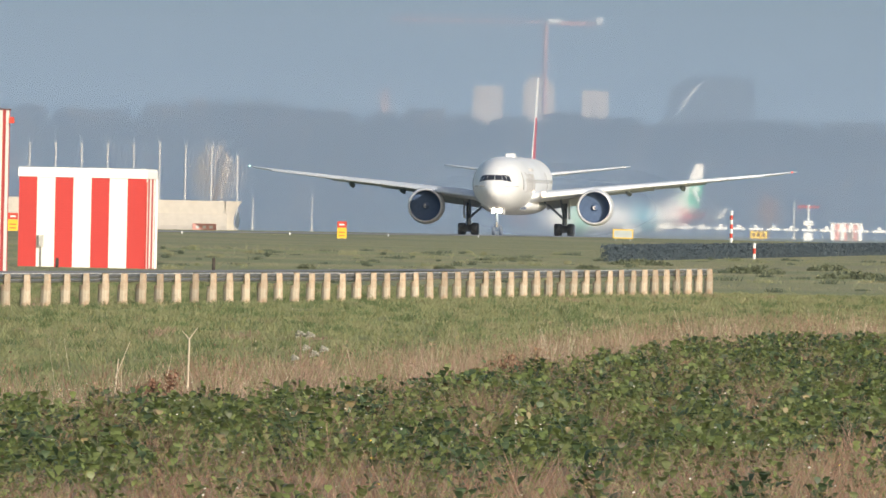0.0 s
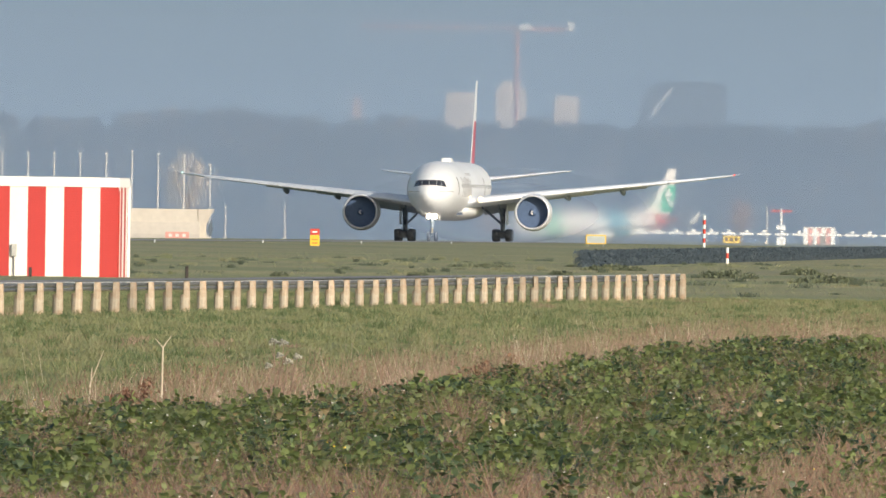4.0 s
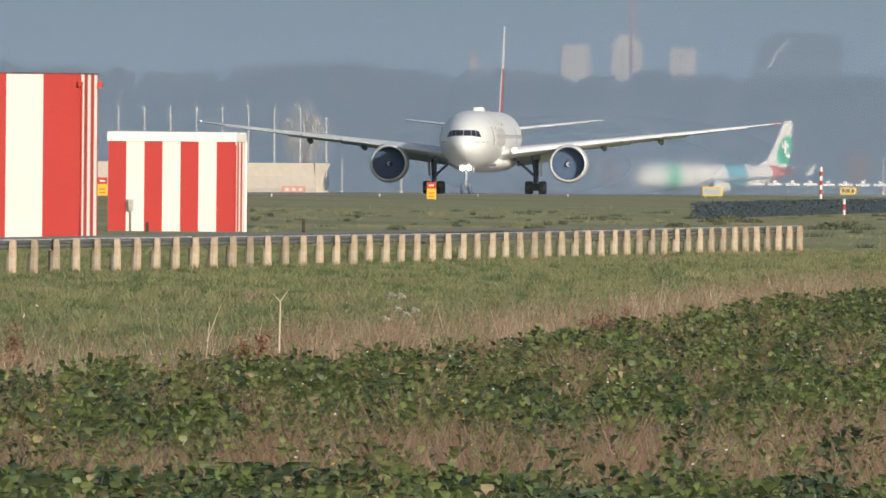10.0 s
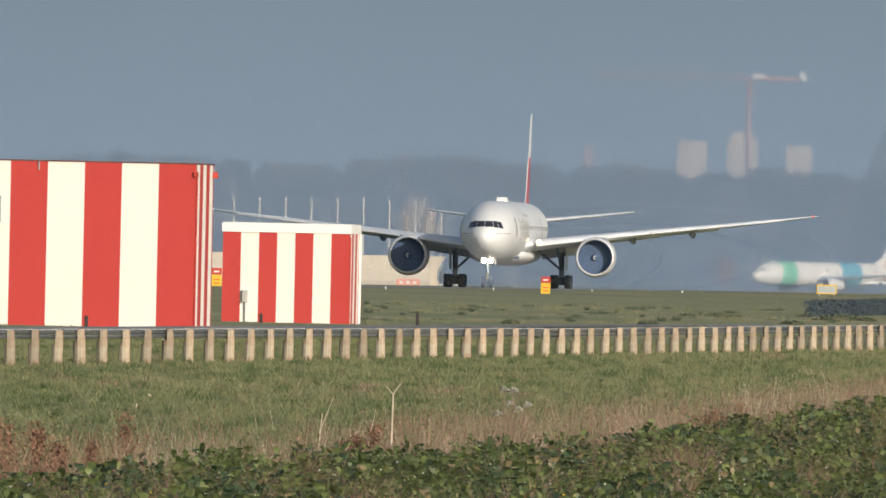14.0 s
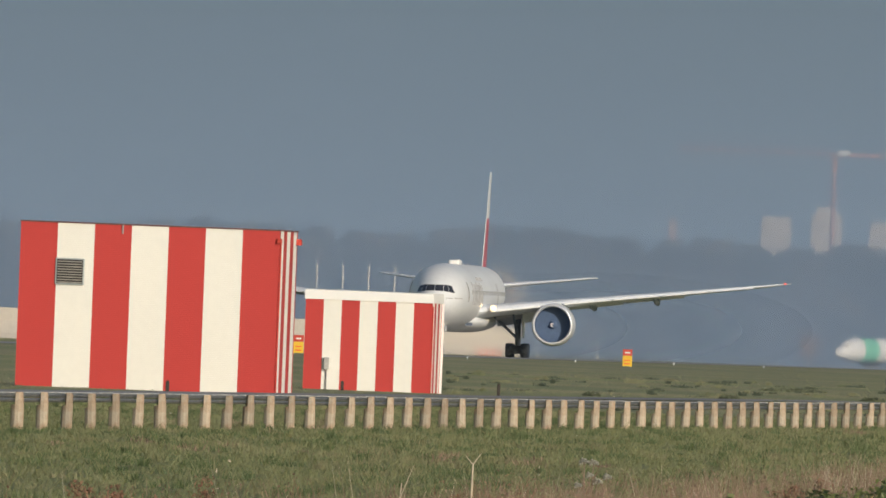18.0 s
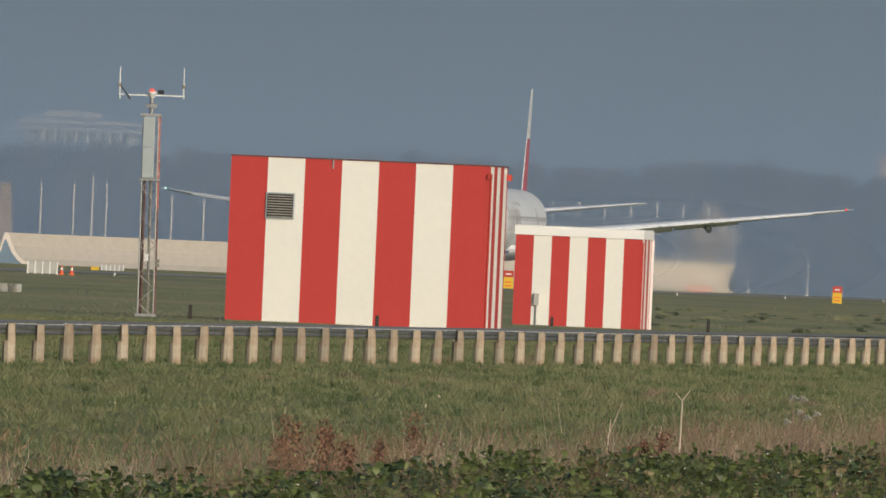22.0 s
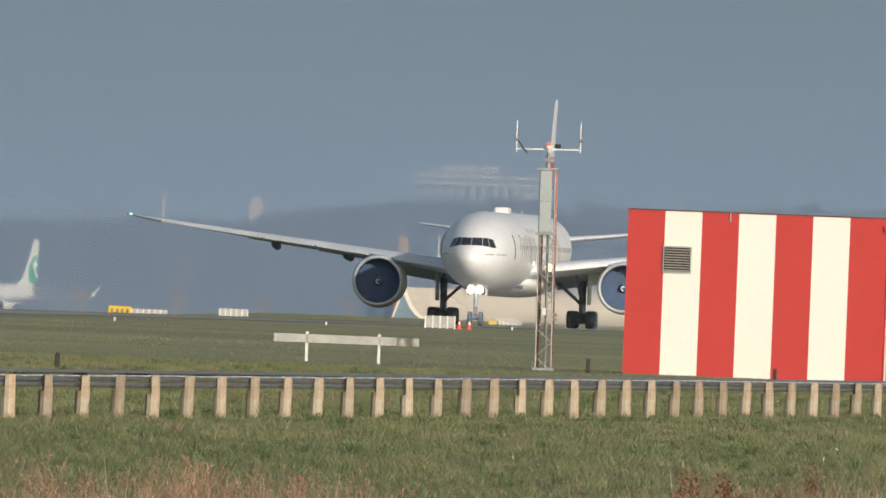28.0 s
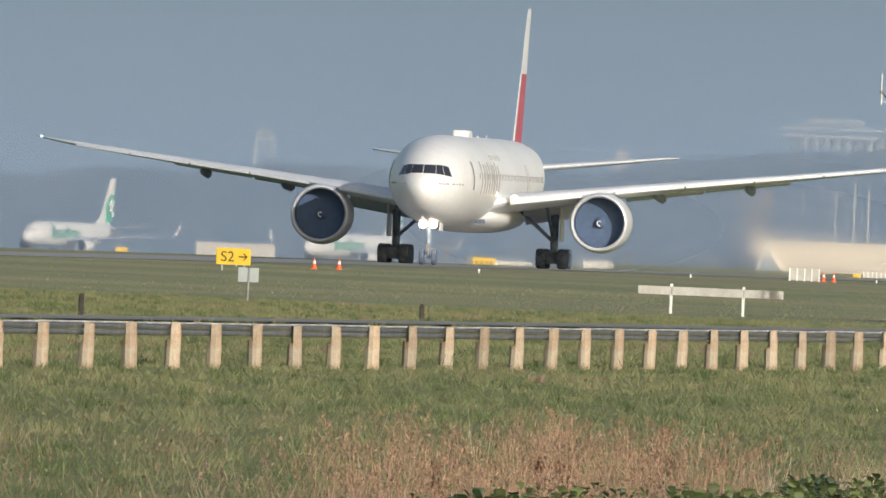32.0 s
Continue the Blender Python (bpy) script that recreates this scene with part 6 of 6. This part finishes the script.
    r = rng.uniform(0.012, 0.03, n2)[:, None]
    v2 = np.stack([c + r * q for q in e], 1).reshape(-1, 3)
    o = (np.arange(n2) * 4)[:, None]
    f2 = np.concatenate([o + np.array([q]) for q in ((0, 1, 2), (0, 2, 3), (0, 3, 1), (1, 3, 2))], 1).reshape(-1, 3)
    fast_mesh("daisies", v2, f2, FLOWER, "scattered white daisies in the mown grass", "flowers")
    ob = fast_mesh("field_blooms", v, fc, [FLOWER, YELLOWBLOOM], "tiny white and yellow blooms among the beet", "flowers")
    ob.data.polygons.foreach_set("material_index", np.repeat((rng.uniform(0, 1, n) < 0.14).astype(np.int32), 4))


plumes()


def lawn():
    rng = np.random.default_rng(31)
    n = 370000
    u, x, y = scatter(rng, n, -3300, 950, 215, 930)
    keep = y > edge_y(u) - 1
    keep &= np.abs(x - (ROAD_K * y + ROAD_X)) > 1.8
    x, y = x[keep], y[keep]
    p = patch(x * 2.0, y * 0.05, 1.0, 1.0)
    h = rng.uniform(0.03, 0.09, len(x)) * np.clip(1 + 1.4 * p, 0.35, 2.3)
    dry = patch(x * 0.25, y * 0.02, 1.0, 8.0)
    idx = (rng.uniform(0, 1, len(x)) < np.clip(0.03 + 0.2 * p + 0.25 * dry, 0.005, 0.4)).astype(int)
    to_road = (x - (ROAD_K * y + ROAD_X)) / 0.1
    h[(to_road > 0) & (to_road < 110)] *= 0.5
    stray = rng.uniform(0, 1, len(x)) < 0.012
    h[stray] *= 2.6
    blades("lawn", x, y, np.zeros(len(x)), h, rng.uniform(0.006, 0.019, len(x)) * np.clip(y / 450, 0.45, 1.2), 1.0, [BLADE, PALEBLADE], idx, "short rough green grass", "grass", rng)
    # tussocks of one tint each, some dark and lush, some pale or dry
    n, k = 6000, 42
    u, x, y = scatter(rng, n, -3300, 950, 222, 900)
    keep = (y > edge_y(u) + 4) & (np.abs(x - (ROAD_K * y + ROAD_X)) > 2.2)
    x, y = x[keep], y[keep]
    n = len(x)
    tint = rng.uniform(0, 1, n) + 0.8 * patch(x * 0.15, y * 0.02, 1.0, 12.0)
    tint = np.digitize(tint, [0.42, 0.80, 1.12])
    wide, tall = rng.uniform(0.10, 0.42, n), rng.uniform(0.06, 0.17, n)
    h = np.repeat(tall, k) * rng.uniform(0.45, 1.1, n * k)
    bx, by = np.repeat(x, k) + rng.normal(0, 0.5, n * k) * np.repeat(wide, k), np.repeat(y, k) + rng.normal(0, 0.5, n * k) * np.repeat(wide, k)
    blades("tussocks", bx, by, np.zeros(n * k), h, rng.uniform(0.007, 0.019, n * k) * np.clip(by / 450, 0.45, 1.2), 0.55, [LUSH, BLADE, PALEBLADE, STRAW], np.repeat(tint, k), "grass tussocks, some lush and some dry", "grass", rng)
    # low dark weeds and bleached tufts dotted over the airfield
    n, k = 190, 60
    u, x, y = scatter(rng, n, -760, 950, 960, 1750)
    keep = np.abs(x - (ROAD_K * y + ROAD_X)) > 4
    x, y = x[keep], y[keep]
    n = len(x)
    wide, tall = rng.uniform(0.10, 0.65, n), rng.uniform(0.06, 0.24, n)
    bx = np.repeat(x, k) + rng.normal(0, 0.5, n * k) * np.repeat(wide, k)
    by = np.repeat(y, k) + rng.normal(0, 0.5, n * k) * np.repeat(wide, k)
    bz = np.array([ground_z(a, b) for a, b in zip(bx.tolist(), by.tolist())])
    kind = np.repeat(rng.choice([0, 1, 2], n, p=[0.60, 0.32, 0.08]), k)
    blades("airfield_weeds", bx, by, bz, np.repeat(tall, k) * rng.uniform(0.4, 1.1, n * k), rng.uniform(0.02, 0.05, n * k), 0.7, [DARKTUFT, TUFT, PALEBLADE], kind, "low dark weeds dotted over the airfield", "weeds", rng)
    n = 270000
    u, x, y = scatter(rng, n, -3300, 950, 930, 1700)
    fu, fx, fy = scatter(rng, 115000, -3300, 950, 1700, 3300)
    off = (np.abs(fx - (RUN_K * fy + RUN_X)) > 16)
    x, y = np.concatenate([x[:130000], fx[off]]), np.concatenate([y[:130000], fy[off]])
    n = len(x)
    z = np.array([ground_z(a, b) for a, b in zip(x.tolist(), y.tolist())])
    p = patch(x * 0.06, y * 0.012, 1.0, 4.0)
    h = rng.uniform(0.06, 0.2, n) * np.clip(1 + 0.8 * p, 0.4, 1.8)
    lat = x - (RUN_K * y + RUN_X)
    h[(lat > 15) & (lat < 75)] *= 0.7
    idx = np.zeros(n, int)
    blades("airfield_tufts", x, y, z, h * 0.22 * (np.abs(x - (ROAD_K * y + ROAD_X)) > 1.8), rng.uniform(0.015, 0.04, n) * np.where(y > 1700, 1.8, 1.0), 1.0, [TUFT], idx, "rough grass tufts on the airfield", "grass", rng)


lawn()


def soil():
    s = Shape()
    us = np.linspace(-2400, 1200, 60)
    verts, faces = [], []
    for u in us:
        for f in np.linspace(0, 1, 6):
            y = 120 + (float(edge_y(u)) - 120) * f
            verts.append((u * y / F, y, 0.006))
    for k in range(59):
        for i in range(5):
            faces.append((k * 6 + i, k * 6 + i + 1, (k + 1) * 6 + i + 1, (k + 1) * 6 + i))
    structure("ground_field", s.add(verts, faces), SOIL, "bare brown soil of the beet field")


soil()


def turf():
    """Mossy ground under the near grass, up to the service road."""
    verts, faces = [], []
    ys = [150] + list(range(200, 941, 20))
    us = np.linspace(-3700, 1300, 41)
    for y in ys:
        for u in us:
            verts.append((u * y / F, y, 0.003))
    n = len(us)
    for k in range(len(ys) - 1):
        for i in range(n - 1):
            faces.append((k * n + i, k * n + i + 1, (k + 1) * n + i + 1, (k + 1) * n + i))
    structure("ground_turf", Shape().add(verts, faces), TURF, "dense green turf under the rough grass")


turf()


def forked_stalk():
    y = 324
    t = thing("dead_stalk", pose(at(-442, y), y, 0), "pale bare forked dead plant stalk", "plant")
    part("stem", Shape().rod((0, 0, 0), (0.012, 0, 0.86), 0.014, 0.010, 7), PALESTALK, t)
    part("twig", Shape().rod((0.012, 0, 0.85), (0.105, 0, 0.985), 0.008, 0.004, 6), PALESTALK, t)
    part("twig", Shape().rod((0.012, 0, 0.85), (-0.075, 0, 0.95), 0.007, 0.003, 6), PALESTALK, t)
    t2 = thing("dead_stalk", pose(at(-565, 322), 322, 0), "slanting pale dead plant stalk", "plant")
    part("stem", Shape().rod((-0.05, 0, 0), (0, 0, 0.62), 0.009, 0.006, 6), PALESTALK, t2)
    part("twig", Shape().rod((-0.03, 0, 0.4), (0.13, 0, 0.82), 0.006, 0.003, 6), PALESTALK, t2)


forked_stalk()


FLOWERDRY = material("dried_flower_head", (0.47, 0.46, 0.39), 0.9, 0, 0.15, 30, 0.4)


def umbel_plant(u, y, heads):
    t = thing("umbel_plant", pose(at(u, y), y, 0), "dried plant with domed greyish-white flower heads", "plant")
    for dx, z, r in heads:
        part("stem", Shape().rod((dx * 0.3, 0, 0), (dx, 0, z), 0.008, 0.006, 6), STRAW, t)
        s = Shape()
        for i in range(34):
            q = r * math.sqrt((i + 0.5) / 34)
            ox, oy, e = dx + q * math.cos(i * 2.4), q * math.sin(i * 2.4), 0.013 + 0.004 * math.sin(i * 3.7)
            oz = z + 0.03 - q * q / r * 0.75 + 0.014 * math.sin(i * 5.1)
            s.add([(ox + e, oy, oz), (ox - e, oy, oz), (ox, oy + e, oz), (ox, oy - e, oz), (ox, oy, oz + e * 0.9), (ox, oy, oz - e)],
                  [(0, 2, 4), (2, 1, 4), (1, 3, 4), (3, 0, 4), (2, 0, 5), (1, 2, 5), (3, 1, 5), (0, 3, 5)])
        part("flower_head", s, FLOWERDRY, t, "greyish-white domed flower head")
        for k in range(5):
            c = k * 1.3 + dx * 20
            part("twig", Shape().rod((dx * (0.55 + 0.08 * k), 0, z * (0.45 + 0.09 * k)), (dx + 0.09 * math.cos(c), 0.05 * math.sin(c), z * (0.62 + 0.08 * k)), 0.005, 0.003, 5), STRAW, t)


umbel_plant(-236, 322, [(-0.05, 0.94, 0.060), (0.06, 0.93, 0.055), (0.02, 0.78, 0.045), (0.11, 0.72, 0.058), (0.22, 0.77, 0.050), (-0.11, 0.66, 0.040)])


# ---- hot air behind the engines ----
def exhaust():
    """Round fronts of hot air, wider the farther they lie behind the engines."""
    t = thing("jet_blast", pose(0, 0, 0), "clear shimmering hot exhaust air behind the airliner", "exhaust")
    n = 64
    front = Shape().add([(0, 0, 0)] + [(math.cos(2 * math.pi * j / n), 0, math.sin(2 * math.pi * j / n)) for j in range(n)], [(0, 1 + j, 1 + (j + 1) % n) for j in range(n)]).mesh("hot_air_front", BLAST)
    for x, y, w, h in ((2.0, 78, 17, 5.2), (1.0, 215, 22, 5.6)):
        o = new("hot_air_front", front)
        o.parent = t
        o.matrix_basis = pose(x, y, h * 0.62) @ Matrix.Diagonal((w, 1, h, 1))
        o.visible_shadow = False
    return t


jet_blast = exhaust()


# ---- the airliner's take-off run ----
def motions():
    run = [(0, 3210.5), (1, 3196.9), (2, 3183.4), (3, 3169.4), (4, 3154.0), (5, 3137.0), (6, 3118.2), (7, 3096.7), (8, 3073.4), (9, 3050.3), (10, 3025.5), (11, 2997.4), (12, 2967.0), (13, 2934.7), (14, 2900.1), (15, 2863.3), (16, 2824.4), (17, 2782.8), (18, 2739.0), (19, 2692.4), (20, 2644.0), (21, 2595.6), (22, 2548.3), (23, 2499.1), (24, 2446.1), (25, 2390.3), (26, 2332.0), (27, 2271.3), (28, 2208.4), (29, 2143.6), (30, 2076.4), (31, 2006.8), (32, 1936.3)]
    rows = []
    for t, y in run:
        y -= 25.5
        turn = float(np.interp(t, [0, 3, 5, 7, 9, 13, 17, 21, 25, 30, 31, 32], [-4.2, -4.5, -4.5, -4.0, -3.6, -3.58, -3.8, -3.75, -3.6, -3.72, -3.5, -3.35]))
        roll = float(np.interp(t, [0, 5, 9, 13, 17, 25, 30, 31, 32], [-0.55, -0.55, -0.3, -0.42, -0.7, -0.6, -0.55, -0.7, -0.55]))
        gear = y + 37.0              # turn about the main gear
        rows.append((t, pose(RUN_K * gear + RUN_X, gear, 0.50 - 0.05 * sstep(t, 28, 32), 0, roll, turn) @ pose(0, -37.0, 0)))
    walk(airliner, rows)
    walk(jet_blast, rows)
    # the wings bend up as they begin to lift
    for w, sgn in WINGS:
        bend = [(0, -0.42), (5, -0.40), (9, -0.2), (13, -0.06), (18, 0.15), (25, 0.36), (32, 0.46)]
        walk(w, [(t, pose(sgn * 2.2, 0, 4.3) @ pose(0, 0, 0, 0, -sgn * b, 0) @ pose(-sgn * 2.2, 0, -4.3)) for t, b in bend])


motions()
